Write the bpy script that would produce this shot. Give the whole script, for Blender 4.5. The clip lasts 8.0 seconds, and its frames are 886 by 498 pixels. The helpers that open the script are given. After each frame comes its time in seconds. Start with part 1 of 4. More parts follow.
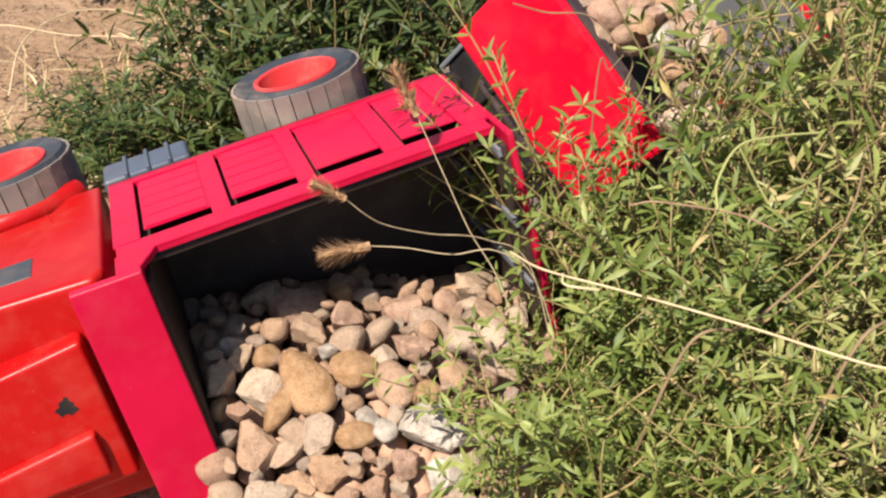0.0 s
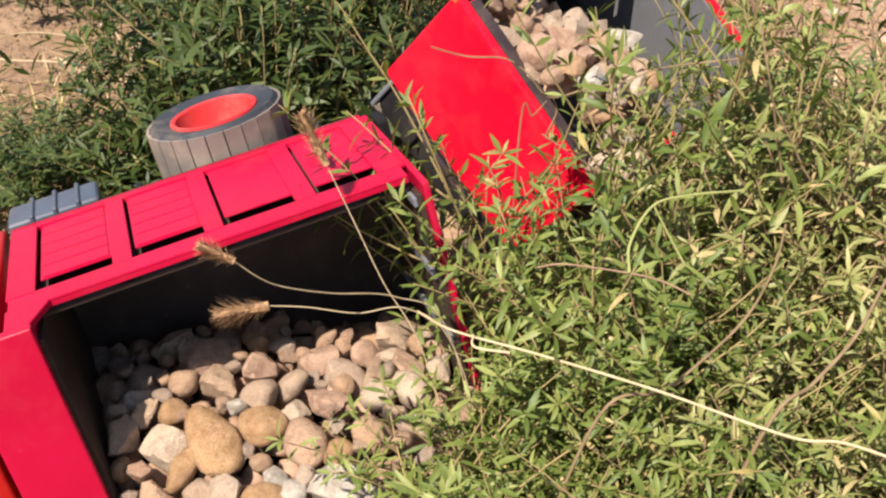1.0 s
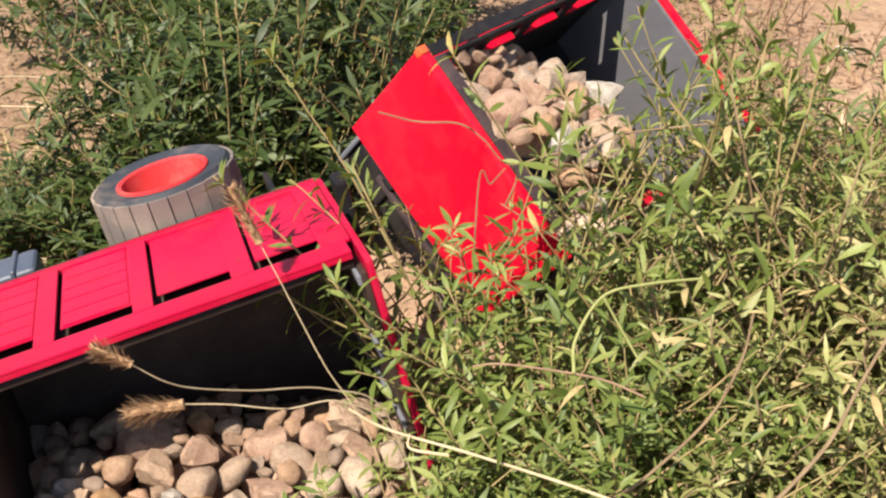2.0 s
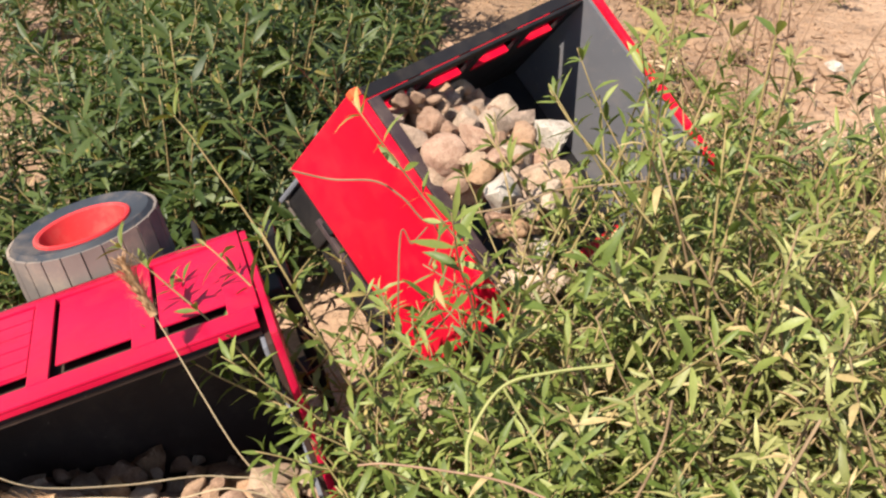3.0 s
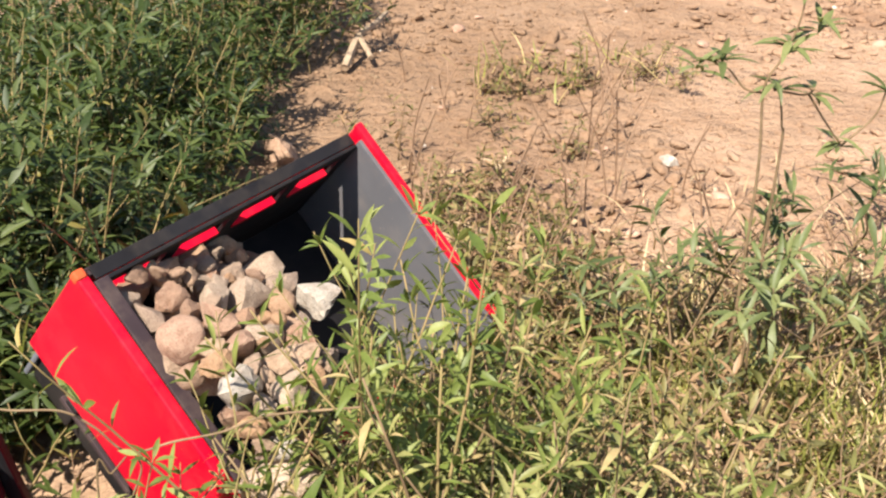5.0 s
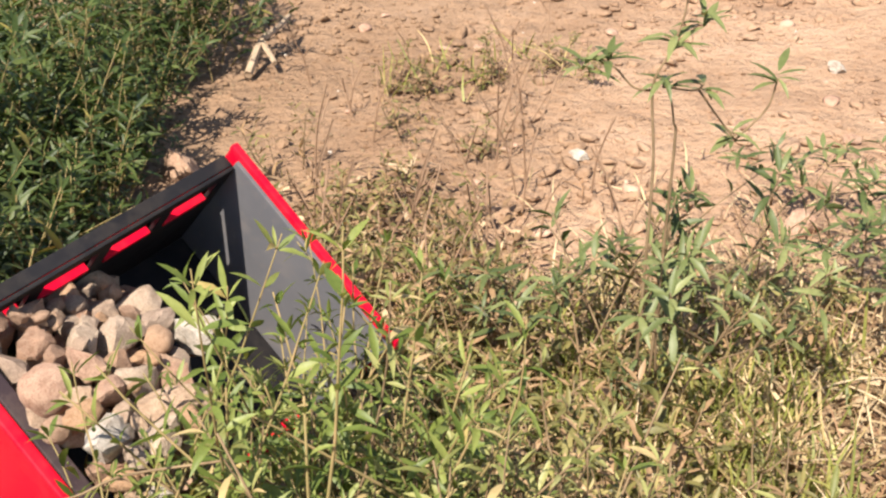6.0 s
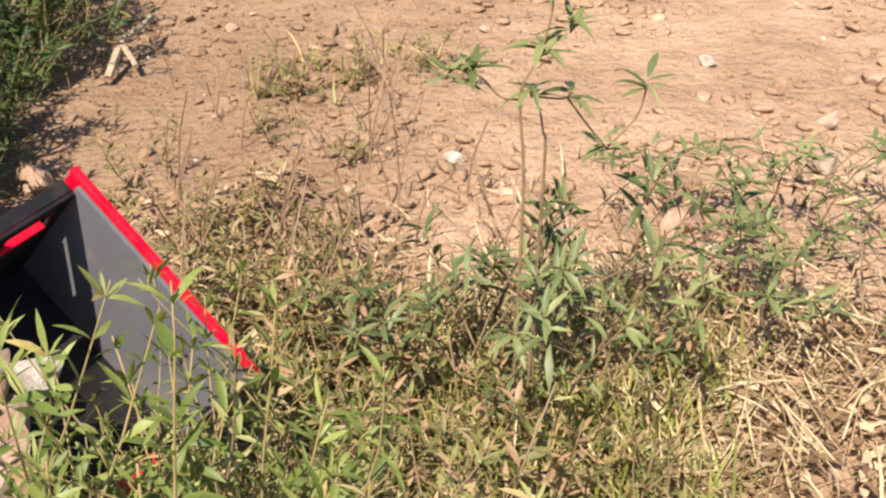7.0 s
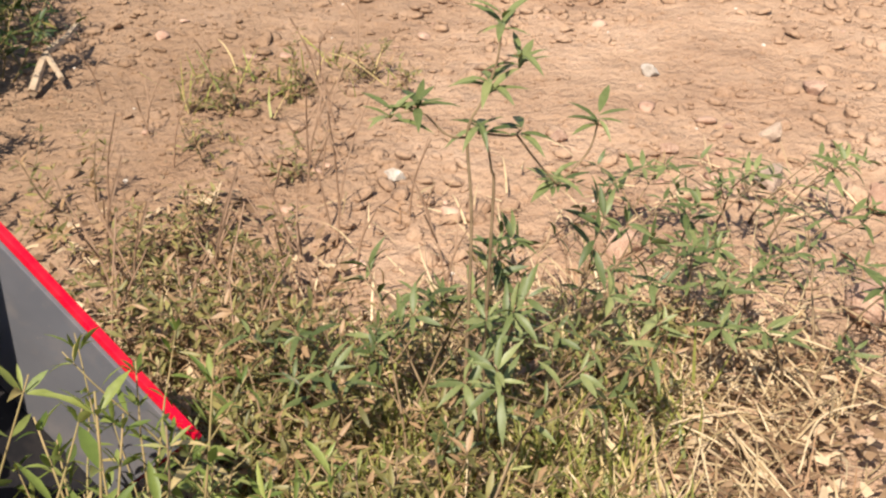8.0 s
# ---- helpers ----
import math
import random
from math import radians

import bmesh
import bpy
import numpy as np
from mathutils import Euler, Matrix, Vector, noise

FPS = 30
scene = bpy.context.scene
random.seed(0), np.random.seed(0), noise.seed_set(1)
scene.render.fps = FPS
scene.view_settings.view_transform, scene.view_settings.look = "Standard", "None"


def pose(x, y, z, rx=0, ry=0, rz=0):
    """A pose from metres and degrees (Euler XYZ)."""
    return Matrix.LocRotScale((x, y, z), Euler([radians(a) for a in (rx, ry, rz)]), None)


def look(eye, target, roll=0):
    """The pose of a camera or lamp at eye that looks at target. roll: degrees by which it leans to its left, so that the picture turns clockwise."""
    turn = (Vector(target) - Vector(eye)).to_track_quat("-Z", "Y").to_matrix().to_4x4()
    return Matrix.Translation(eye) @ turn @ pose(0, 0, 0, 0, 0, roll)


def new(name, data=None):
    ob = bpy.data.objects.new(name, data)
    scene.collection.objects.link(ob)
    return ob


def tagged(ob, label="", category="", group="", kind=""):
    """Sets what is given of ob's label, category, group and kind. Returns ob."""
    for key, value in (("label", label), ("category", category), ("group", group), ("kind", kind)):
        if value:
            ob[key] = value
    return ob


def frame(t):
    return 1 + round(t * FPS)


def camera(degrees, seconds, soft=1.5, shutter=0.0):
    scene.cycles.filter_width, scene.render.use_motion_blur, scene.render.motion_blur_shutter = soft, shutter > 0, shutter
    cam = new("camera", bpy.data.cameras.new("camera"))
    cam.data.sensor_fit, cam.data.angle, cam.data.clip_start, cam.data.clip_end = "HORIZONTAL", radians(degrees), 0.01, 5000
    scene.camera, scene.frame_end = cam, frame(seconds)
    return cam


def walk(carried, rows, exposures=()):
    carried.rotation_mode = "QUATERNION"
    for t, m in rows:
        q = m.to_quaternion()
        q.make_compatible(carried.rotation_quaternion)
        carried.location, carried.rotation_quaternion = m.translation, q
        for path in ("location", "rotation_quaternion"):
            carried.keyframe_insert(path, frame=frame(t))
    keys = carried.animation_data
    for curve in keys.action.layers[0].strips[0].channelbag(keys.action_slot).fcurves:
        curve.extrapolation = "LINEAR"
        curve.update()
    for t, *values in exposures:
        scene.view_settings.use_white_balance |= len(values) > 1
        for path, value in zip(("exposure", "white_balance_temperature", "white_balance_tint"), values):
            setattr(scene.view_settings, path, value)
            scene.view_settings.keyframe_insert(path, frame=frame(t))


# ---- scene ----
cam = camera(42.7, 8.0, soft=2.3)
PATH = [
    (0, (0.026, 0.041, 0.663), (-0.029, 1.753, -0.369), -1.8),
    (0.5, (0.046, 0.061, 0.663), (0.039, 1.781, -0.357), -1.4),
    (1, (0.071, 0.089, 0.67), (0.064, 1.813, -0.344), -0.6),
    (1.5, (0.1, 0.128, 0.673), (0.084, 1.865, -0.318), -0.7),
    (1.7, (0.111, 0.144, 0.673), (0.078, 1.887, -0.307), -1.0),
    (3, (0.199, 0.237, 0.688), (0.107, 1.974, -0.299), -2.2),
    (3.5, (0.23, 0.273, 0.707), (0.159, 2.011, -0.281), -1.8),
    (4, (0.263, 0.304, 0.724), (0.215, 2.062, -0.228), -1.9),
    (4.5, (0.296, 0.334, 0.744), (0.29, 2.095, -0.204), -0.4),
    (5, (0.328, 0.364, 0.756), (0.397, 2.123, -0.193), -0.8),
    (5.2, (0.338, 0.38, 0.752), (0.421, 2.146, -0.184), -0.7),
    (6.3, (0.389, 0.42, 0.757), (0.61, 2.152, -0.217), -2.6),
    (6.5, (0.395, 0.433, 0.757), (0.66, 2.16, -0.217), -1.9),
    (7, (0.406, 0.462, 0.753), (0.77, 2.164, -0.233), -1.2),
    (7.5, (0.407, 0.499, 0.771), (0.838, 2.175, -0.231), -0.8),
    (8, (0.414, 0.524, 0.771), (0.882, 2.189, -0.232), -0.2),
]
EXPOSURES = [(0.0, 0.92), (3.0, 1.05), (5.0, 1.10), (6.5, 1.05), (7.2, 0.95), (8.0, 0.85)]
walk(cam, [(t, look(eye, target, roll)) for t, eye, target, roll in PATH], EXPOSURES)

# ---- light ----
SUN_FROM = Vector((-0.38, -0.58, 1.0)).normalized()
world = bpy.data.worlds.new("world")
scene.world = world
world.use_nodes = True
wn = world.node_tree.nodes
sky = wn.new("ShaderNodeTexSky")
sky.sky_type, sky.sun_disc = "NISHITA", False
sky.sun_elevation = math.asin(SUN_FROM.z)
sky.sun_rotation = math.atan2(SUN_FROM.x, SUN_FROM.y)
wn["Background"].inputs["Strength"].default_value = 0.085
world.node_tree.links.new(sky.outputs[0], wn["Background"].inputs["Color"])
sun_data = bpy.data.lights.new("sun", "SUN")
sun_data.energy, sun_data.angle, sun_data.color = 5.2, radians(0.53), (1.0, 0.92, 0.80)
sun = new("sun", sun_data)
sun.matrix_world = look(SUN_FROM * 5, (0, 0, 0))


# ---- materials ----
class Mat:
    """A small builder for node materials."""

    def __init__(self, name, rough=0.6, metal=0.0, spec=0.5):
        self.m = bpy.data.materials.new(name)
        self.m.use_nodes = True
        self.t = self.m.node_tree
        self.b = self.t.nodes["Principled BSDF"]
        self.b.inputs["Roughness"].default_value = rough
        self.b.inputs["Metallic"].default_value = metal
        self.b.inputs["Specular IOR Level"].default_value = spec
        self.co = self.t.nodes.new("ShaderNodeTexCoord").outputs["Object"]

    def add(self, kind, **values):
        n = self.t.nodes.new(kind)
        for k, v in values.items():
            n.inputs[k].default_value = v
        return n

    def link(self, a, b):
        self.t.links.new(a, b)

    def noise(self, scale, detail=6.0, rough=0.6, where=None):
        n = self.add("ShaderNodeTexNoise", Scale=scale, Detail=detail, Roughness=rough)
        self.link(where or self.co, n.inputs["Vector"])
        return n.outputs["Fac"]

    def ramp(self, fac, stops):
        r = self.t.nodes.new("ShaderNodeValToRGB")
        el = r.color_ramp.elements
        while len(el) < len(stops):
            el.new(0.5)
        for e, (p, c) in zip(el, stops):
            e.position, e.color = p, (*c, 1)
        self.link(fac, r.inputs["Fac"])
        return r.outputs["Color"]

    def mix(self, fac, a, b, blend="MIX"):
        n = self.t.nodes.new("ShaderNodeMix")
        n.data_type, n.blend_type = "RGBA", blend
        for sock, v in ((n.inputs[0], fac), (n.inputs[6], a), (n.inputs[7], b)):
            if isinstance(v, (int, float)):
                sock.default_value = v
            elif isinstance(v, tuple):
                sock.default_value = (*v, 1)
            else:
                self.link(v, sock)
        return n.outputs[2]

    def math(self, op, a, b):
        n = self.t.nodes.new("ShaderNodeMath")
        n.operation = op
        for sock, v in zip(n.inputs, (a, b)):
            if isinstance(v, (int, float)):
                sock.default_value = v
            else:
                self.link(v, sock)
        return n.outputs[0]

    def colour(self, c):
        if isinstance(c, tuple):
            self.b.inputs["Base Color"].default_value = (*c, 1)
        else:
            self.link(c, self.b.inputs["Base Color"])

    def rough(self, r):
        self.link(r, self.b.inputs["Roughness"])

    def bump(self, height, strength=0.3, distance=0.002):
        n = self.add("ShaderNodeBump", Strength=strength, Distance=distance)
        self.link(height, n.inputs["Height"])
        self.link(n.outputs[0], self.b.inputs["Normal"])


def plastic(name, base, faded, dusty=0.25, rough=0.38):
    """Moulded toy plastic: faded patches, scuffs and a film of dust."""
    k = Mat(name, rough, spec=0.2)
    col = k.ramp(k.noise(9, 4), [(0.35, base), (0.7, faded)])
    scuff = k.ramp(k.noise(140, 8, 0.75), [(0.64, (0, 0, 0)), (0.72, (1, 1, 1))])
    col = k.mix(k.math("MULTIPLY", scuff, min(0.5, dusty * 2.5)), col, (0.55, 0.42, 0.32))
    dust = k.ramp(k.noise(22, 9, 0.7), [(0.48, (0, 0, 0)), (0.75, (1, 1, 1))])
    col = k.mix(k.math("MULTIPLY", dust, dusty), col, (0.42, 0.31, 0.22))
    k.colour(col)
    k.rough(k.math("ADD", k.math("MULTIPLY", dust, 0.3), rough))
    k.bump(k.noise(400, 3), 0.12, 0.0006)
    return k.m


RED = plastic("crimson_plastic", (0.37, 0.0010, 0.026), (0.43, 0.0020, 0.036), 0.04)
CAB_RED = plastic("orange_red_plastic", (0.31, 0.0035, 0.004), (0.37, 0.007, 0.007), 0.08, 0.33)
TRAILER_RED = plastic("bright_red_plastic", (0.53, 0.0015, 0.019), (0.60, 0.003, 0.027), 0.05)
HUB_RED = plastic("hub_red_plastic", (0.42, 0.018, 0.022), (0.50, 0.045, 0.045), 0.25, 0.45)
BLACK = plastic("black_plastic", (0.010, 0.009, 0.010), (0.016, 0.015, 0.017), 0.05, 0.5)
INNER = plastic("dusty_brown_black_plastic", (0.032, 0.019, 0.015), (0.050, 0.031, 0.025), 0.10, 0.6)
GREY = plastic("grey_plastic", (0.125, 0.13, 0.15), (0.16, 0.165, 0.185), 0.12, 0.5)
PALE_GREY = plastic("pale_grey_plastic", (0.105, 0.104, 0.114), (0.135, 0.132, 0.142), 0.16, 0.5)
TANK = plastic("smoky_grey_plastic", (0.045, 0.055, 0.08), (0.075, 0.085, 0.115), 0.22, 0.3)
DUSTY = plastic("dusty_dark_plastic", (0.034, 0.022, 0.026), (0.055, 0.036, 0.040), 0.16, 0.6)
WINDOW = plastic("dark_window_plastic", (0.03, 0.034, 0.042), (0.045, 0.05, 0.06), 0.15, 0.3)
ORANGE = plastic("orange_plastic", (0.55, 0.09, 0.03), (0.60, 0.13, 0.05), 0.15)
TYRE = plastic("dusty_rubber", (0.022, 0.025, 0.032), (0.042, 0.046, 0.056), 0.30, 0.6)
TREAD = plastic("worn_tread_rubber", (0.12, 0.10, 0.09), (0.22, 0.18, 0.155), 0.6, 0.85)


def stone_material():
    k = Mat("river_stone", 0.85, spec=0.25)
    info = k.t.nodes.new("ShaderNodeObjectInfo")
    tone = k.ramp(info.outputs["Random"], [
        (0.0, (0.47, 0.285, 0.165)), (0.2, (0.42, 0.275, 0.19)), (0.4, (0.35, 0.205, 0.14)),
        (0.58, (0.50, 0.35, 0.24)), (0.78, (0.33, 0.245, 0.195)), (1.0, (0.56, 0.43, 0.32))])
    return rock_grain(k, tone)


def rock_grain(k, tone):
    """Veins, stains and pits; the coordinates are those of a stone of unit size."""
    vein = k.ramp(k.noise(2.6, 8, 0.7), [(0.34, (0.74, 0.69, 0.65)), (0.5, (1, 1, 1)), (0.68, (1.15, 1.11, 1.06))])
    col = k.mix(1.0, tone, vein, "MULTIPLY")
    dust = k.ramp(k.noise(6.0, 6, 0.7), [(0.45, (0, 0, 0)), (0.7, (1, 1, 1))])
    col = k.mix(k.math("MULTIPLY", dust, 0.3), col, (0.52, 0.39, 0.285))
    pits = k.ramp(k.noise(26, 5, 0.75), [(0.36, (0.5, 0.44, 0.40)), (0.52, (1, 1, 1))])
    k.colour(k.mix(0.75, col, pits, "MULTIPLY"))
    k.bump(k.math("ADD", k.noise(5, 9, 0.7), k.math("MULTIPLY", k.noise(22, 5, 0.7), 0.4)), 0.8, 0.006)
    return k.m


def one_stone(name, a, b):
    k = Mat(name, 0.8, spec=0.28)
    return rock_grain(k, k.ramp(k.noise(1.8, 7, 0.65), [(0.35, a), (0.68, b)]))


STONE = stone_material()
OCHRE_STONE = one_stone("ochre_stone", (0.36, 0.20, 0.095), (0.45, 0.28, 0.15))
WHITE_STONE = one_stone("pale_stone", (0.44, 0.38, 0.32), (0.62, 0.56, 0.49))
PINK_STONE = one_stone("pinkish_stone", (0.36, 0.215, 0.15), (0.50, 0.33, 0.24))


def soil_material():
    k = Mat("dry_soil", 0.95, spec=0.15)
    geo = k.t.nodes.new("ShaderNodeNewGeometry").outputs["Position"]
    col = k.ramp(k.noise(3.0, 8, 0.65, geo), [(0.3, (0.31, 0.19, 0.12)), (0.52, (0.42, 0.275, 0.18)), (0.72, (0.53, 0.365, 0.255))])
    # browner, darker earth round two centres, at the left and far back
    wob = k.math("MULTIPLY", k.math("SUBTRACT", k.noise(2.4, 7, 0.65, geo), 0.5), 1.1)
    brown_earth = None
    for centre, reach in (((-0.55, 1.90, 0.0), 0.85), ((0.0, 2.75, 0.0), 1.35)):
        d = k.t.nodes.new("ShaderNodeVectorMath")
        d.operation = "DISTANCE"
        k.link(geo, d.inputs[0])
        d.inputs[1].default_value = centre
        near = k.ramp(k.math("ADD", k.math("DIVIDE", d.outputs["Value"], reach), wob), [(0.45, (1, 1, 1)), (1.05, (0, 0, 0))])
        brown_earth = near if brown_earth is None else k.math("MAXIMUM", brown_earth, near)
    col = k.mix(k.math("MULTIPLY", brown_earth, 0.5), col, (0.19, 0.118, 0.068))
    grit = k.ramp(k.noise(70, 9, 0.75, geo), [(0.30, (0.58, 0.51, 0.46)), (0.48, (0.97, 0.95, 0.93)), (0.7, (1.0, 1.0, 1.0))])
    col = k.mix(0.8, col, grit, "MULTIPLY")
    chips = k.ramp(k.noise(160, 5, 0.6, geo), [(0.68, (0, 0, 0)), (0.74, (1, 1, 1))])
    col = k.mix(k.math("MULTIPLY", chips, 0.35), col, (0.62, 0.50, 0.38))
    k.colour(col)
    k.bump(k.math("ADD", k.noise(13, 9, 0.6, geo), k.math("MULTIPLY", k.noise(60, 6, 0.6, geo), 0.3)), 0.9, 0.05)
    return k.m


def leaf_material(name, dark, mid, light, dry, dry_share=0.06, glow=0.32):
    """Leaf blade: shade varies from leaf to leaf and plant to plant, and light comes through it."""
    k = Mat(name, 0.5, spec=0.4)
    isl = k.t.nodes.new("ShaderNodeNewGeometry").outputs["Random Per Island"]
    info = k.t.nodes.new("ShaderNodeObjectInfo").outputs["Random"]
    v = k.math("ADD", k.math("MULTIPLY", isl, 0.65), k.math("MULTIPLY", info, 0.35))
    col = k.ramp(v, [(0.15, dark), (0.5, mid), (0.85, light)])
    old = k.math("GREATER_THAN", isl, 1 - dry_share)
    col = k.mix(old, col, dry)
    col = k.mix(0.5, col, k.ramp(k.noise(180, 4), [(0.3, (0.6, 0.6, 0.55)), (0.65, (1.0, 1.0, 1.0))]), "MULTIPLY")
    k.colour(col)
    k.bump(k.noise(350, 3), 0.2, 0.001)
    tr = k.t.nodes.new("ShaderNodeBsdfTranslucent")
    k.link(k.mix(1.0, col, (1.0, 1.0, 0.55), "MULTIPLY"), tr.inputs["Color"])
    mx = k.t.nodes.new("ShaderNodeMixShader")
    mx.inputs[0].default_value = glow
    k.link(k.b.outputs[0], mx.inputs[1])
    k.link(tr.outputs[0], mx.inputs[2])
    k.link(mx.outputs[0], k.t.nodes["Material Output"].inputs["Surface"])
    return k.m


def stalk_material(name, a, b):
    k = Mat(name, 0.75, spec=0.25)
    k.colour(k.ramp(k.noise(60, 5), [(0.3, a), (0.7, b)]))
    k.bump(k.noise(300, 4), 0.3, 0.001)
    return k.m


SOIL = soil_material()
LEAF = leaf_material("weed_leaf", (0.095, 0.135, 0.025), (0.165, 0.205, 0.045), (0.29, 0.315, 0.09), (0.40, 0.31, 0.11), 0.025)
LEAF_OLIVE = leaf_material("olive_weed_leaf", (0.14, 0.15, 0.04), (0.26, 0.265, 0.085), (0.44, 0.42, 0.17), (0.50, 0.38, 0.18), 0.12)
LEAF_SPROUT = leaf_material("sprout_leaf", (0.070, 0.092, 0.028), (0.125, 0.150, 0.05), (0.23, 0.245, 0.095), (0.44, 0.38, 0.08), 0.012, 0.22)
LEAF_DEEP = leaf_material("deep_green_leaf", (0.026, 0.047, 0.010), (0.052, 0.080, 0.018), (0.105, 0.135, 0.035), (0.26, 0.22, 0.06), 0.015)
LEAF_PALE = leaf_material("dry_green_leaf", (0.18, 0.165, 0.055), (0.42, 0.345, 0.14), (0.66, 0.53, 0.27), (0.54, 0.36, 0.2), 0.36)
LEAF_DRY = leaf_material("dry_brown_leaf", (0.13, 0.12, 0.04), (0.31, 0.265, 0.095), (0.54, 0.45, 0.20), (0.38, 0.24, 0.13), 0.36)
GRASS = leaf_material("green_grass_blade", (0.14, 0.16, 0.035), (0.33, 0.32, 0.085), (0.56, 0.48, 0.18), (0.56, 0.42, 0.2), 0.28)
STRAW = leaf_material("dry_straw", (0.34, 0.235, 0.125), (0.56, 0.42, 0.25), (0.74, 0.60, 0.40), (0.34, 0.20, 0.11), 0.18, 0.2)
STEM = stalk_material("weed_stem", (0.19, 0.16, 0.06), (0.30, 0.21, 0.10))
BROWN_STEM = stalk_material("woody_stem", (0.13, 0.085, 0.045), (0.25, 0.175, 0.10))
STRAW_STEM = stalk_material("straw_stalk", (0.42, 0.31, 0.18), (0.56, 0.44, 0.28))
FLUFF = stalk_material("seed_head", (0.27, 0.15, 0.075), (0.42, 0.26, 0.14))
PALE_STEM = stalk_material("pale_green_stalk", (0.22, 0.24, 0.08), (0.30, 0.29, 0.11))
DRY_STICK = stalk_material("dry_stick_bark", (0.20, 0.12, 0.075), (0.34, 0.22, 0.14))
LITTER = leaf_material("dead_leaf", (0.13, 0.075, 0.04), (0.28, 0.175, 0.095), (0.46, 0.32, 0.20), (0.52, 0.38, 0.24), 0.2, 0.15)
DARK_CRUMB = stalk_material("brown_soil_crumb", (0.15, 0.10, 0.06), (0.25, 0.17, 0.105))
WOOD = stalk_material("bleached_wood", (0.28, 0.20, 0.13), (0.44, 0.33, 0.23))


# ---- helpers ----
def part(name, bm, material, parent=None, label="", smooth=False):
    """Links a bmesh as one mesh object under a thing or a part."""
    me = bpy.data.meshes.new(name)
    bm.normal_update()
    bm.to_mesh(me)
    bm.free()
    me.materials.append(material)
    if smooth:
        me.shade_smooth()
        me.set_sharp_from_angle(angle=radians(38))
    ob = new(name, me)
    ob.parent = parent
    return tagged(ob, label)


def thing(name, m, label, category, group="", kind=""):
    ob = new(name)
    ob.empty_display_size = 0.02
    ob.matrix_world = m
    return tagged(ob, label, category, group, kind)


def add_box(bm, lo, hi, bevel=0.0015, seg=2):
    """A bevelled box between two corners."""
    lo, hi = Vector(lo), Vector(hi)
    r = bmesh.ops.create_cube(bm, size=1.0)["verts"]
    for v in r:
        v.co = Vector((lo[i] + (v.co[i] + 0.5) * (hi[i] - lo[i]) for i in range(3)))
    if bevel:
        ed = list({e for v in r for e in v.link_edges})
        bmesh.ops.bevel(bm, geom=ed, offset=bevel, segments=seg, affect="EDGES", profile=0.6)


def box(lo, hi, bevel=0.0015, seg=2):
    bm = bmesh.new()
    add_box(bm, lo, hi, bevel, seg)
    return bm


def prism(outline, lo, hi, axis=1, bevel=0.003, seg=3):
    """An outline in the plane across the axis, drawn out from lo to hi and bevelled."""
    bm = bmesh.new()
    rows = []
    for d in (lo, hi):
        row = []
        for a, b in outline:
            p = [a, b]
            p.insert(axis, d)
            row.append(bm.verts.new(p))
        rows.append(row)
    n = len(outline)
    bm.faces.new(rows[0])
    bm.faces.new(rows[1][::-1])
    for i in range(n):
        bm.faces.new((rows[0][i], rows[1][i], rows[1][(i + 1) % n], rows[0][(i + 1) % n]))
    bmesh.ops.recalc_face_normals(bm, faces=bm.faces)
    if bevel:
        bmesh.ops.bevel(bm, geom=list(bm.edges), offset=bevel, segments=seg, affect="EDGES", profile=0.6)
    return bm


def lathe(profile, n=40):
    """Turns (radius, y) pairs round the y axis; the profile is a closed ring."""
    bm = bmesh.new()
    rings = [[bm.verts.new((r * math.cos(a), y, r * math.sin(a))) for r, y in profile] for a in (2 * math.pi * i / n for i in range(n))]
    m = len(profile)
    for i in range(n):
        for j in range(m):
            bm.faces.new((rings[i][j], rings[i][(j + 1) % m], rings[(i + 1) % n][(j + 1) % m], rings[(i + 1) % n][j]))
    bmesh.ops.recalc_face_normals(bm, faces=bm.faces)
    return bm


def add_tube(bm, points, r0, r1, sides=5):
    """A tapering tube along points."""
    pts = [Vector(p) for p in points]
    rings = []
    for i, p in enumerate(pts):
        d = (pts[min(i + 1, len(pts) - 1)] - pts[max(i - 1, 0)]).normalized()
        a = d.orthogonal().normalized() if not rings else (prev - d * prev.dot(d)).normalized()
        prev = a
        b = d.cross(a)
        r = r0 + (r1 - r0) * i / (len(pts) - 1)
        rings.append([bm.verts.new(p + (a * math.cos(q) + b * math.sin(q)) * r) for q in (2 * math.pi * k / sides for k in range(sides))])
    for u, v in zip(rings, rings[1:]):
        for k in range(sides):
            bm.faces.new((u[k], u[(k + 1) % sides], v[(k + 1) % sides], v[k]))
    bm.faces.new(rings[0][::-1])
    bm.faces.new(rings[-1])


def smooth_line(points, n=14):
    """A smooth curve through the points."""
    p = [Vector(q) for q in points]
    p = [p[0] * 2 - p[1], *p, p[-1] * 2 - p[-2]]
    out = []
    for i in range(1, len(p) - 2):
        for k in range(n):
            t = k / n
            a, b, c, d = p[i - 1:i + 3]
            out.append(0.5 * (2 * b + (c - a) * t + (2 * a - 5 * b + 4 * c - d) * t * t + (3 * b - a - 3 * c + d) * t ** 3))
    out.append(p[-2])
    return out


def ground_z(x, y):
    """Height of the soil: gentle humps, and a bank that the trailer leans on."""
    z = 0.016 * noise.noise((x * 2.1, y * 2.1, 3.0)) + 0.007 * noise.noise((x * 9, y * 9, 7.0))
    z += 0.05 * math.exp(-((x - 0.12) / 0.16) ** 2 - ((y - 1.30) / 0.16) ** 2)
    return z - 0.004


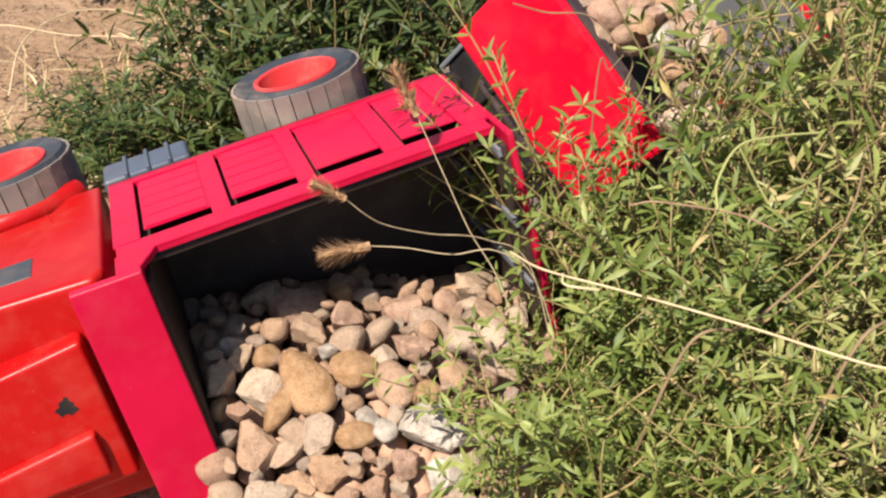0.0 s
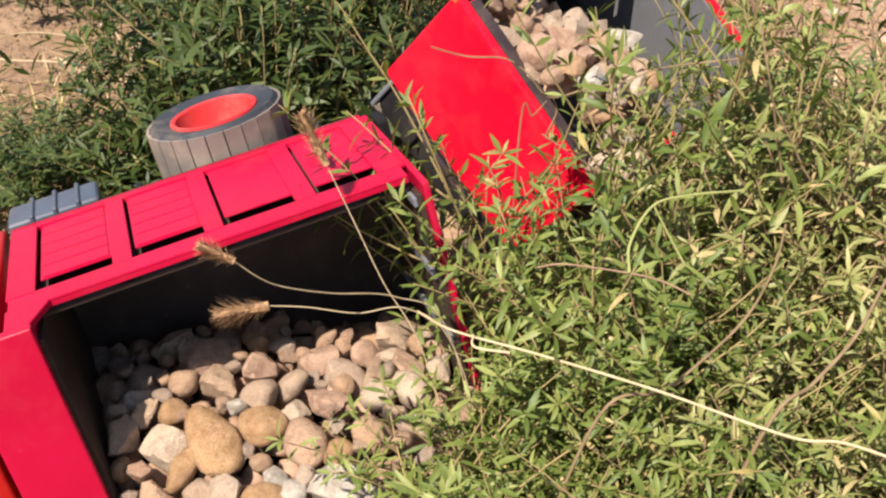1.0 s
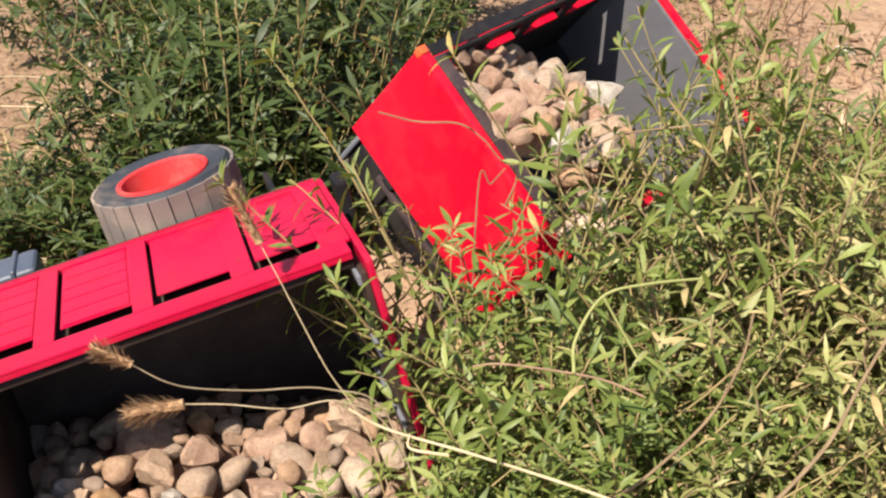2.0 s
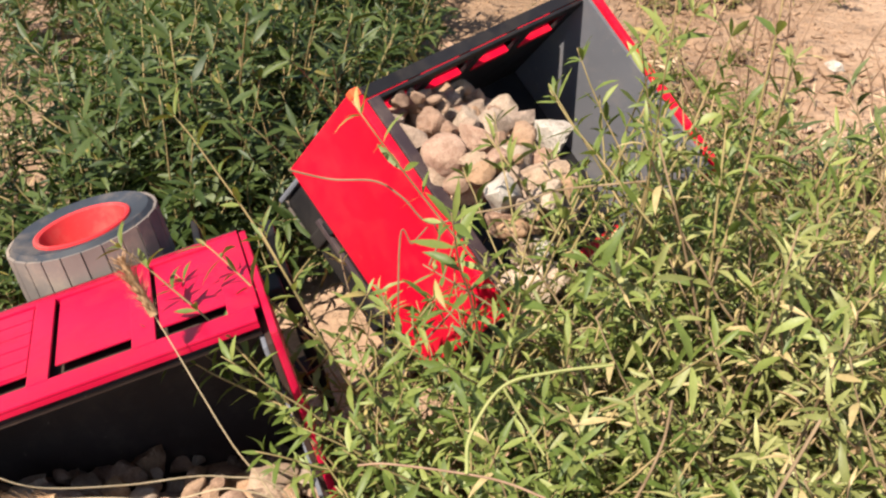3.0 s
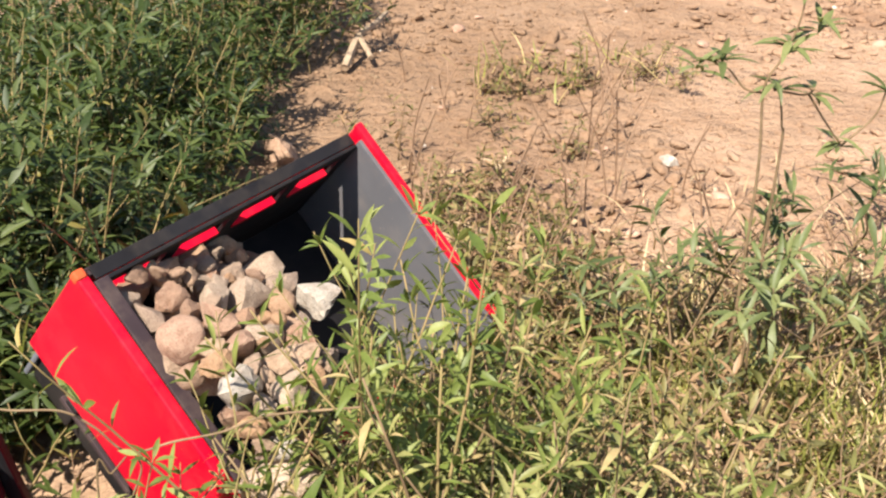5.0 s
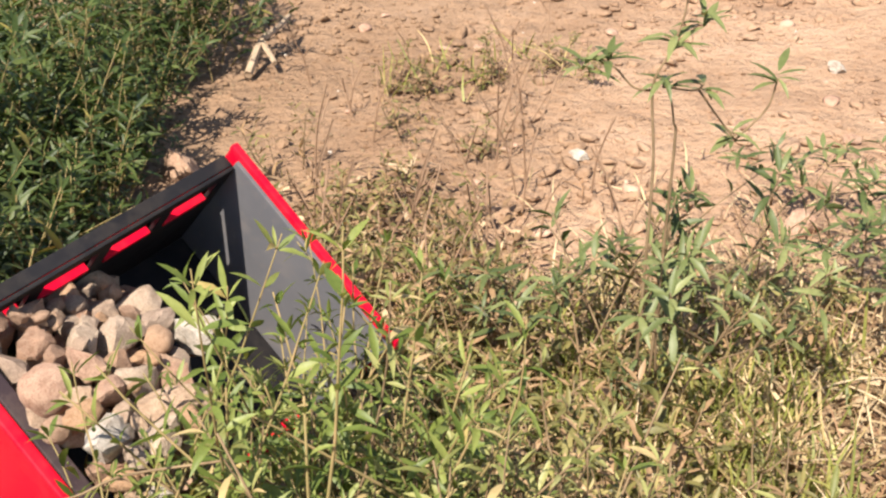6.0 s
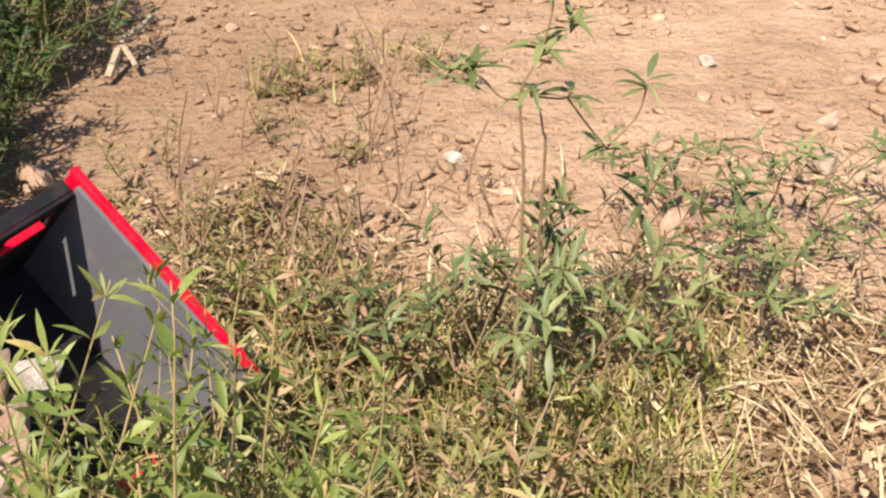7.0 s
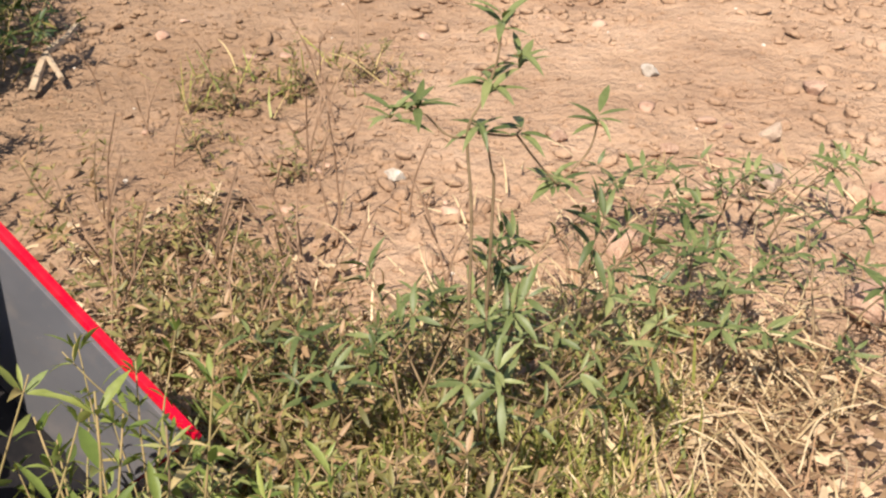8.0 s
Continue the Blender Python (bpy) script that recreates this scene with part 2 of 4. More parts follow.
# ---- ground ----
def build_ground():
    bm = bmesh.new()
    xs = [-60, -20, -8, -4, -2.5] + [-1.6 + 0.04 * i for i in range(101)] + [3.2, 5, 9, 20, 60]
    ys = [-60, -20, -8, -3, -1.2, -0.5, 0.0] + [0.3 + 0.04 * i for i in range(86)] + [4.2, 5, 7, 12, 25, 60]
    grid = [[bm.verts.new((x, y, ground_z(x, y) if abs(x) < 4 and abs(y) < 5 else 0.0)) for x in xs] for y in ys]
    for r0, r1 in zip(grid, grid[1:]):
        for i in range(len(xs) - 1):
            bm.faces.new((r0[i], r0[i + 1], r1[i + 1], r1[i]))
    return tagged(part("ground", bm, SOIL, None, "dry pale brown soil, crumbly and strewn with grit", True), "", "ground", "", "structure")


build_ground()


# ---- wheels ----
def build_wheel(parent, x, y, z, side, r=0.064, width=0.052):
    """A toy wheel whose outer face looks to side * y."""
    hub_r = r * 0.64
    w = part("wheel", lathe([(hub_r, -width * 0.42), (r * 0.90, -width * 0.5), (r * 0.965, -width * 0.40), (r * 0.965, width * 0.40), (r * 0.90, width * 0.5), (hub_r, width * 0.42)], 56), TYRE, parent, "dusty black rubber tyre", True)
    w.location = (x, y, z)
    tread = bmesh.new()
    n = 24
    for i in range(n):
        a0, a1 = 2 * math.pi * (i + 0.035) / n, 2 * math.pi * (i + 0.965) / n
        vs = []
        for yy in (-width * 0.43, width * 0.43):
            for a, rr in ((a0, r * 0.96), (a1, r * 0.96), (a1, r * 1.0), (a0, r * 1.0)):
                vs.append(tread.verts.new((rr * math.cos(a), yy, rr * math.sin(a))))
        for f in ((0, 1, 2, 3), (7, 6, 5, 4), (0, 4, 5, 1), (1, 5, 6, 2), (2, 6, 7, 3), (3, 7, 4, 0)):
            tread.faces.new([vs[k] for k in f])
    bmesh.ops.recalc_face_normals(tread, faces=tread.faces)
    part("tread", tread, TREAD, w, "worn grey tread blocks caked with dust")
    s = side
    rim = lathe([(hub_r * 1.02, s * width * 0.40), (hub_r * 1.0, s * width * 0.455), (hub_r * 0.95, s * width * 0.47), (hub_r * 0.89, s * width * 0.44), (hub_r * 0.82, s * width * 0.10), (hub_r * 0.74, s * width * -0.10), (hub_r * 0.46, s * width * -0.14), (hub_r * 0.42, s * width * 0.02), (hub_r * 0.26, s * width * 0.06), (0.0008, s * width * 0.06), (0.0008, -s * width * 0.3), (hub_r * 1.02, -s * width * 0.3)], 48)
    part("rim", rim, HUB_RED, w, "deep-dished red plastic rim", True)
    return w


# ---- lorry bed ----
def side_panel(parent, length, depth, outer_y, out, slots, ribbed=(), material=RED, rail_material=RED, lips=False):
    """One long side of a bed, a thin shell: rails, posts, sunk panels and the slots under the rail."""

    def slab(x0, x1, d0, d1, z0, z1, bevel=0.0009):
        ya, yb = sorted((outer_y - out * d0, outer_y - out * d1))
        return box((x0, ya, z0), (x1, yb, z1), bevel, 2)

    rail_h = 0.012 if lips else 0.024
    rail = part("top_rail", slab(0.004, length - 0.002, 0.0, 0.0022, depth - rail_h, depth, 0.0007), rail_material, parent)
    part("rail_edge", slab(0.004, length - 0.002, 0.0023, 0.0065, depth - 0.003, depth - 0.0003, 0.0006), rail_material, rail)
    part("bottom_rail", slab(0, length, 0.0, 0.0055, -0.004, 0.008), material, parent)
    last = 0.0
    for lo, hi in [*slots, (length, length)]:
        part("post", slab(last, lo, -0.0005, 0.0026, 0.006, depth - rail_h + 0.002), material, parent)
        last = hi
    for k, (lo, hi) in enumerate(slots):
        z0, z1 = 0.0075, depth - (0.031 if lips else 0.046)
        panel = part("panel", slab(lo - 0.001, hi - (0.0 if lips else 0.0028), 0.0022, 0.0036, z0, z1, 0.0005), material, parent, "sunk red panel")
        if k in ribbed:
            for n in range(5):
                zz = z0 + (z1 - z0) * (n + 0.55) / 5.1
                part("panel_rib", slab(lo + 0.002, hi - 0.005, 0.0012, 0.0023, zz - 0.0105, zz + 0.0105, 0.0006), material, panel)
        if lips:
            part("panel_lip", slab(lo + 0.001, hi - 0.001, 0.002, 0.0168, z1 - 0.014, z1 - 0.0085, 0.0006), material, panel, "red lip of the slot")


A_SLOTS = [(0.022, 0.072), (0.089, 0.146), (0.161, 0.217), (0.232, 0.290)]
TRUCK_POSE = Matrix(((-0.927, 0.219, 0.305, 0.018), (-0.326, -0.063, -0.943, 1.013), (-0.187, -0.974, 0.130, 0.154), (0, 0, 0, 1)))
TRAILER_POSE = Matrix(((-0.6689, 0.5595, 0.4895, 0.2766), (-0.7414, -0.4539, -0.4943, 1.3549), (-0.0544, -0.6935, 0.7184, 0.1784), (0, 0, 0, 1)))


def squared(m):
    return Matrix.LocRotScale(m.translation, m.to_quaternion(), None)


def knot(x, y, z):
    """A flat ragged disc: a hole broken into plastic."""
    bm = bmesh.new()
    rim = [0.0090 * (0.82 + 0.16 * math.sin(3 * a + 0.6) + 0.14 * math.sin(7 * a + 2.0)) for a in (2 * math.pi * k / 22 for k in range(22))]
    top = [bm.verts.new((x + q * math.cos(2 * math.pi * k / 22), y + q * math.sin(2 * math.pi * k / 22), z)) for k, q in enumerate(rim)]
    low = [bm.verts.new((v.co.x, v.co.y, z - 0.003)) for v in top]
    bm.faces.new(top)
    bm.faces.new(low[::-1])
    for k in range(22):
        bm.faces.new((top[k], low[k], low[(k + 1) % 22], top[(k + 1) % 22]))
    return bm


def build_truck():
    L, W, D = 0.312, 0.11, 0.168
    truck = thing("toy_truck", squared(TRUCK_POSE), "large red plastic toy truck lying on its side, spilling stones", "toy truck")
    # the bed
    bed = part("bed_floor", box((0, -W, -0.006), (L, W, 0.004), 0.001), INNER, truck, "black plastic bed floor")
    for out in (-1, 1):
        side_panel(truck, L, D, out * W, out, A_SLOTS, (2, 3))
        lo, hi = sorted((out * (W - 0.011), out * (W - 0.014)))
        part("liner", box((0.004, lo, 0.004), (0.292, hi, D - 0.004), 0.0008), INNER, truck, "black inner lining")
    # headboard, a hollow box standing above the sides
    part("headboard", box((0.2935, -W + 0.006, -0.002), (0.3120, W - 0.006, 0.198), 0.0022, 3), RED, truck, "crimson headboard")
    part("headboard_flange", box((0.2925, -W - 0.0005, 0.1985), (0.3465, W + 0.0005, 0.2085), 0.0018, 3), RED, truck, "wide crimson flange jutting over the cab")
    part("headboard_lining", box((0.2895, -W + 0.0145, 0.0045), (0.2932, W - 0.0145, 0.198), 0.0006), INNER, truck)
    for out in (-1, 1):
        lo, hi = sorted((out * W, out * (W - 0.0055)))
        part("gusset", prism([(0.278, D - 0.003), (0.3118, D - 0.003), (0.3118, 0.1983), (0.294, 0.1983)], lo, hi, 1, 0.001, 2), RED, truck)
    # tailgate
    part("tailgate", box((-0.0065, -W + 0.002, -0.004), (-0.001, W - 0.002, 0.188), 0.0016), RED, truck, "red plastic tailgate")
    part("tailgate_lining", box((-0.0008, -W + 0.014, 0.0045), (0.0035, W - 0.014, 0.180), 0.0008), INNER, truck, "black inner face of the tailgate")
    for yy in (-W + 0.016, -0.03, 0.03):
        part("tailgate_rib", box((0.0036, yy, 0.006), (0.007, yy + 0.008, 0.178), 0.001), GREY, truck)
    # chassis
    for yy in (-0.05, 0.035):
        part("chassis_beam", box((-0.02, yy, -0.040), (0.53, yy + 0.015, -0.0065), 0.002), BLACK, truck, "black chassis beam")
    part("rear_bumper", box((-0.03, -0.09, -0.06), (-0.018, 0.09, -0.03), 0.004), BLACK, truck)
    part("mudguard", box((0.20, -0.10, -0.05), (0.206, -0.05, -0.007), 0.002), BLACK, truck)
    part("mudguard", box((0.03, -0.10, -0.09), (0.036, -0.05, -0.007), 0.002), BLACK, truck)
    tank = bmesh.new()
    add_box(tank, (0.236, -0.112, -0.058), (0.316, -0.062, -0.010), 0.005, 3)
    for k in range(3):
        add_box(tank, (0.252 + 0.02 * k, -0.1145, -0.0595), (0.256 + 0.02 * k, -0.06, -0.009), 0.001, 1)
    part("fuel_tank", tank, TANK, truck, "smoky blue-grey plastic tank")
    for x, z in ((0.118, -0.073), (0.402, -0.088)):
        part("axle", box((x - 0.006, -0.10, z - 0.006), (x + 0.006, 0.10, z + 0.006), 0.003), BLACK, truck)
        for y, s in ((-0.110, -1), (0.086, 1)):
            build_wheel(truck, x, y, z, s)
    # cab
    cab = part("cab", prism([(0.322, -0.045), (0.324, 0.150), (0.332, 0.163), (0.45, 0.150), (0.485, 0.140), (0.52, 0.07), (0.535, 0.06), (0.535, -0.05), (0.48, -0.05), (0.465, -0.022), (0.42, -0.010), (0.37, -0.016), (0.352, -0.045)], -0.100, 0.097, 1, 0.0065, 4), CAB_RED, truck, "glossy orange-red moulded plastic cab", True)
    part("roof_panel", prism([(0.357, -0.062), (0.470, -0.050), (0.470, 0.066), (0.357, 0.066)], 0.150, 0.180, 2, 0.005, 4), CAB_RED, cab, "", True)
    part("roof_ridge", prism([(0.340, -0.080), (0.348, -0.080), (0.348, 0.084), (0.340, 0.084)], 0.155, 0.168, 2, 0.003, 3), CAB_RED, cab, "", True)
    part("roof_rail", prism([(0.375, 0.012), (0.468, 0.022), (0.468, 0.052), (0.375, 0.052)], 0.176, 0.190, 2, 0.004, 3), CAB_RED, cab, "", True)
    part("side_window", prism([(0.381, 0.080), (0.381, 0.119), (0.462, 0.113), (0.478, 0.080)], -0.1006, -0.094, 1, 0.0003, 1), WINDOW, cab, "dark grey window opening")
    part("windscreen", prism([(-0.08, 0.08), (0.08, 0.08), (0.075, 0.13), (-0.075, 0.13)], 0.490, 0.514, 0, 0.001, 2), WINDOW, cab)
    arch = bmesh.new()
    add_tube(arch, smooth_line([(0.346, -0.095, -0.060), (0.356, -0.097, -0.050), (0.385, -0.098, -0.036), (0.42, -0.098, -0.031), (0.458, -0.097, -0.040), (0.478, -0.095, -0.062)], 8), 0.0135, 0.0135, 14)
    part("wheel_arch", arch, CAB_RED, cab, "", True)
    part("roof_hole", knot(0.387, -0.013, 0.1803), BLACK, cab, "ragged dark hole in the roof")
    for yy in (-0.1005,):
        seam = bmesh.new()
        add_tube(seam, [(0.372, yy, -0.012), (0.366, yy, 0.012)], 0.0006, 0.0006, 5)
        part("door_seam", seam, CAB_RED, cab)
    return truck


def build_trailer():
    L, W, D = 0.293, 0.1127, 0.14
    tr = thing("toy_trailer", squared(TRAILER_POSE), "red plastic toy trailer tipped over, half full of stones", "toy trailer")
    slots = [(0.018, 0.070), (0.084, 0.137), (0.151, 0.204), (0.218, 0.274)]
    part("bed_floor", box((0, -W, -0.006), (L, W, 0.004), 0.001), BLACK, tr, "black plastic bed floor")
    for y, s in ((-W + 0.012, -1), (W - 0.012, 1)):
        if s > 0:
            # the lower side is folded down under the load
            part("drop_side", box((0.06, W - 0.012, -0.004), (L - 0.002, W, 0.058), 0.002), TRAILER_RED, tr, "low red side half buried by stones")
            continue
        side_panel(tr, L, D - 0.001, -W, -1, slots, (), TRAILER_RED, DUSTY, lips=True)
        part("rim_cap", box((0.004, -W + 0.0005, D - 0.0008), (L - 0.004, -W + 0.0118, D + 0.0008), 0.0006), BLACK, tr, "dusty black rim")
        liner = bmesh.new()
        lo, hi = sorted((y - s * 0.0005, y - s * 0.004))
        add_box(liner, (0.004, lo, 0.004), (L - 0.004, hi, D - 0.047), 0.0005, 1)
        add_box(liner, (0.004, lo, D - 0.012), (L - 0.004, hi, D + 0.0005), 0.0005, 1)
        last = 0.004
        for a, b in [*slots, (L - 0.004, L)]:
            add_box(liner, (last, lo, D - 0.048), (a, hi, D - 0.011), 0.0004, 1)
            last = b
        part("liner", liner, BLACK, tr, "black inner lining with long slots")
    # front board
    part("front_board", box((L, -W, -0.004), (L + 0.010, W, D + 0.002), 0.002), TRAILER_RED, tr, "flat bright red front board")
    part("front_lining", box((L - 0.013, -W + 0.013, 0.0045), (L - 0.0004, W - 0.003, D + 0.003), 0.0012), DUSTY, tr, "dusty dark inner lip")
    part("corner_cap", box((L + 0.001, -W - 0.0012, D - 0.006), (L + 0.0106, -W + 0.007, D + 0.0036), 0.002), ORANGE, tr, "orange corner cap")
    # tailgate with its turned lip
    part("tailgate", box((-0.008, -W, -0.004), (-0.0006, W, D + 0.010), 0.002), TRAILER_RED, tr, "red tailgate with a turned lip")
    part("tailgate_lip", box((-0.0085, -W - 0.001, D + 0.005), (-0.0008, W + 0.002, D + 0.0115), 0.0016), TRAILER_RED, tr)
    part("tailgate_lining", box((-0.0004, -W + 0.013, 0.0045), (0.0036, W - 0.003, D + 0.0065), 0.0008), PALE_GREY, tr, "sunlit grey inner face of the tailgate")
    # chassis under the bed
    for yy in (-0.055, 0.04):
        part("chassis_beam", box((0.0, yy, -0.045), (L + 0.01, yy + 0.015, -0.0065), 0.002), BLACK, tr, "black chassis beam")
    part("front_skirt", box((L - 0.03, -0.098, -0.052), (L + 0.006, 0.098, -0.0062), 0.008, 3), BLACK, tr, "black plastic skirt")
    # light along the black skirt's edges is put in as paler strips
    part("lit_skirt_edge", box((L - 0.03, -0.104, -0.056), (L + 0.008, -0.0985, -0.006), 0.002, 2), GREY, tr, "skirt edge coloured grey for the light that catches it")
    part("lit_skirt_edge", box((L + 0.0062, -0.060, -0.018), (L + 0.011, 0.06, -0.012), 0.001, 2), DUSTY, tr)
    for x in (0.07, 0.225):
        part("axle", box((x - 0.006, -0.095, -0.072), (x + 0.006, 0.095, -0.060), 0.003), BLACK, tr)
        for y, s in ((-0.086, -1), (0.086, 1)):
            build_wheel(tr, x, y, -0.066, s, 0.058, 0.044)
    return tr


def on_toys(x, y):
    """Where the truck, the trailer or the stones lie."""
    p = TRUCK_POSE.inverted() @ Vector((x, y, 0.08))
    q = TRAILER_POSE.inverted() @ Vector((x, y, 0.15))
    return (-0.03 < p.x < 0.56 and -0.02 < p.z < 0.24) or (-0.04 < q.x < 0.34 and -0.12 < q.y < 0.14) or (-0.28 < x < 0.03 and 0.55 < y < 1.0)


build_truck()
build_trailer()


# ---- stones ----
def stone_bmesh(seed, shape, angular, fine=3):
    """One stone, about a unit across: a lumpy pebble, or a broken piece with worn facets."""
    r = random.Random(seed)
    bm = bmesh.new()
    bmesh.ops.create_icosphere(bm, subdivisions=fine, radius=1.0)
    facets = []
    count = r.randint(8, 12) if angular else 6
    for k in range(count):
        z = 1 - 2 * (k + 0.5) / count
        a = 2.4 * k + r.uniform(-0.5, 0.5)
        q = math.sqrt(1 - z * z)
        n = Vector((q * math.cos(a), q * math.sin(a), z)) + Vector((r.gauss(0, 0.3), r.gauss(0, 0.3), r.gauss(0, 0.3)))
        facets.append((n.normalized(), r.uniform(0.30, 0.45) if angular else r.uniform(0.43, 0.48)))
    sharp = 150.0 if angular else 7.0
    off = Vector((seed * 3.7, seed * 1.3, 0))
    for v in bm.verts:
        d = v.co.normalized()
        near = sum(max(0.0, n.dot(d) / q) ** sharp for n, q in facets) + (1 / (0.66 if angular else 0.52)) ** sharp
        size = near ** (-1 / sharp)
        lump = noise.noise(d * 1.7 + off) * (0.05 if angular else 0.09) + noise.noise(d * 4.0 + off) * (0.05 if angular else 0.025)
        lump += noise.noise(d * 9 + off) * (0.035 if angular else 0.008)
        v.co = d * size * (1 + lump)
        v.co = Vector((v.co.x * shape[0], v.co.y * shape[1], v.co.z * shape[2]))
    return bm


def stone_mesh(seed, shape, angular, fine=3):
    bm = stone_bmesh(seed, shape, angular, fine)
    me = bpy.data.meshes.new("stone")
    bm.to_mesh(me)
    bm.free()
    me.materials.append(STONE)
    me.shade_smooth()
    if angular:
        me.set_sharp_from_angle(angle=radians(20))
    return me


PEBBLES = [stone_mesh(i + 1, s, False) for i, s in enumerate([(1.3, 0.95, 0.8), (1.1, 1.0, 0.75), (1.0, 1.0, 0.9), (1.4, 0.9, 0.7), (1.15, 0.9, 0.85), (1.75, 0.98, 0.85)])]
BROKEN = [stone_mesh(i + 21, s, True) for i, s in enumerate([(1.2, 0.95, 0.85), (1.0, 1.05, 0.8), (1.3, 0.85, 0.8), (1.0, 0.9, 0.95), (1.15, 1.0, 0.7), (1.25, 0.8, 0.9), (0.95, 0.95, 0.95), (1.1, 0.9, 0.9), (1.2, 1.05, 0.8)])]
FILL = [stone_mesh(i + 41, q, True, 2) for i, q in enumerate([(1.2, 0.95, 0.85), (1.0, 1.05, 0.8), (1.1, 0.9, 0.9)])]


def stone_pose(p, size, r, turn=None):
    rot = turn or (r.uniform(-40, 40), r.uniform(-40, 40), r.uniform(0, 360))
    return pose(*p, *rot) @ Matrix.Diagonal((size * r.uniform(0.9, 1.1), size * r.uniform(0.9, 1.1), size, 1))


def stone(p, size, r, group, label, meshes=None, turn=None, material=None):
    me = r.choice(meshes or (PEBBLES if r.random() < 0.18 else BROKEN))
    ob = new("stone", me)
    ob.matrix_world = stone_pose(p, size, r, turn)
    if material:
        ob.material_slots[0].link = "OBJECT"
        ob.material_slots[0].material = material
    return tagged(ob, label, "stone", group)


def joined(name, pieces, materials, label, category, smooth=True):
    """Very many small pieces (mesh, pose, slot) as one mesh of kind stuff."""
    vs, fs, slots, base = [], [], [], 0
    cache = {}
    for me, m, slot in pieces:
        if me.name not in cache:
            co = np.empty(len(me.vertices) * 3, np.float32)
            me.vertices.foreach_get("co", co)
            cache[me.name] = (co.reshape(-1, 3), [tuple(p.vertices) for p in me.polygons])
        co, polys = cache[me.name]
        a = np.array(m)
        vs.append(co @ a[:3, :3].T + a[:3, 3])
        fs += [tuple(base + k for k in p) for p in polys]
        slots += [slot] * len(polys)
        base += len(co)
    me = bpy.data.meshes.new(name)
    me.from_pydata(np.concatenate(vs).tolist(), [], fs)
    for mat in materials:
        me.materials.append(mat)
    me.polygons.foreach_set("material_index", slots)
    if smooth:
        me.shade_smooth()
    return tagged(new(name, me), label, category, "", "stuff")


def heap(m, xs, ys, surface, sizes, group, label, seed, keep, drop, many=False):
    """Stones packed over a surface in the frame m, the large ones first; those underneath are joined."""
    r = random.Random(seed)
    taken = [(Vector(q), w) for q, w in keep]
    for s in sizes:
        for _ in range(900):
            a, b = r.uniform(*xs), r.uniform(*ys)
            h = surface(a, b)
            if h is None:
                continue
            h += 0.014 * noise.noise((a * 28, b * 28, seed))
            size = s * r.uniform(0.85, 1.15)
            p = m @ Vector((a, b, h - size * r.uniform(0.2, 0.7)))
            if all((p - q).length > (size * 0.5 + w) * 0.87 for q, w in taken):
                taken.append((p, size * 0.5))
                stone(p, size, r, group, label)
    low, under = [], []
    for _ in range(2500):
        a, b = r.uniform(*xs), r.uniform(*ys)
        h = surface(a, b)
        if h is None:
            continue
        p = m @ Vector((a, b, h - drop))
        if all((p - q).length > (0.020 if many else 0.027) for q in low):
            low.append(p)
            if many:
                under.append((r.choice(FILL), stone_pose(p, 0.034, r), 0))
            else:
                stone(p, 0.034, r, group, "dusty broken stone deeper in the heap", BROKEN)
    if many:
        joined("stone_fill", under, [STONE], "dusty broken stones deeper in the heap", "stones")


def truck_heap(x, y):
    """Top of the stones that spill from the truck."""
    p = TRUCK_POSE.inverted() @ Vector((x, y, 0.08))
    if p.x > (0.283 if p.z < 0.205 else 0.312) or x < -0.26 or x > 0.10 or p.z < 0.012:
        return None
    z = 0.113 - 0.55 * max(0, 0.79 - y) - 0.45 * max(0, y - 0.885)
    z -= 0.45 * max(0, x - 0.05) + 0.30 * max(0, -0.165 - x)
    return z if z > 0.01 else None


SPILL = "stones spilling from the truck"
rng = random.Random(11)
MARKED = [
    ((-0.112, 0.771, 0.096), 0.040, (0, 14, -62), OCHRE_STONE, "smooth oblong ochre river stone", PEBBLES[5:6]),
    ((-0.074, 0.787, 0.100), 0.038, (0, 10, 40), OCHRE_STONE, "smooth rounded ochre river stone", PEBBLES[1:2]),
    ((-0.148, 0.802, 0.100), 0.027, (0, 0, 20), OCHRE_STONE, "small round brown river pebble", PEBBLES[2:3]),
    ((-0.039, 0.773, 0.093), 0.040, (0, 14, -71), None, "flat tan river stone", PEBBLES[0:1]),
    ((-0.046, 0.734, 0.078), 0.020, (0, 20, -80), WHITE_STONE, "small bright white pebble", PEBBLES[4:5]),
    ((-0.071, 0.734, 0.074), 0.028, (0, 5, 10), OCHRE_STONE, "rounded tan river stone", PEBBLES[0:1]),
    ((-0.136, 0.867, 0.106), 0.038, (20, 10, 15), PINK_STONE, "rough pinkish broken stone", BROKEN[4:5]),
    ((-0.085, 0.852, 0.106), 0.036, (60, 10, 70), PINK_STONE, "rough pinkish broken stone", BROKEN[2:3]),
    ((-0.118, 0.835, 0.104), 0.032, (0, 20, 10), None, "rough grey-brown broken stone", BROKEN[0:1]),
    ((-0.148, 0.772, 0.090), 0.042, (30, 20, 10), None, "rough grey-brown broken stone", BROKEN[1:2]),
    ((-0.184, 0.781, 0.095), 0.031, (10, 20, -75), None, "upright tan broken stone", BROKEN[5:6]),
    ((-0.014, 0.739, 0.076), 0.040, (10, 10, 0), WHITE_STONE, "pale grey cracked stone", BROKEN[0:1]),
    ((-0.179, 0.716, 0.058), 0.036, (0, 10, 60), None, "smooth tan river stone", PEBBLES[4:5]),
]
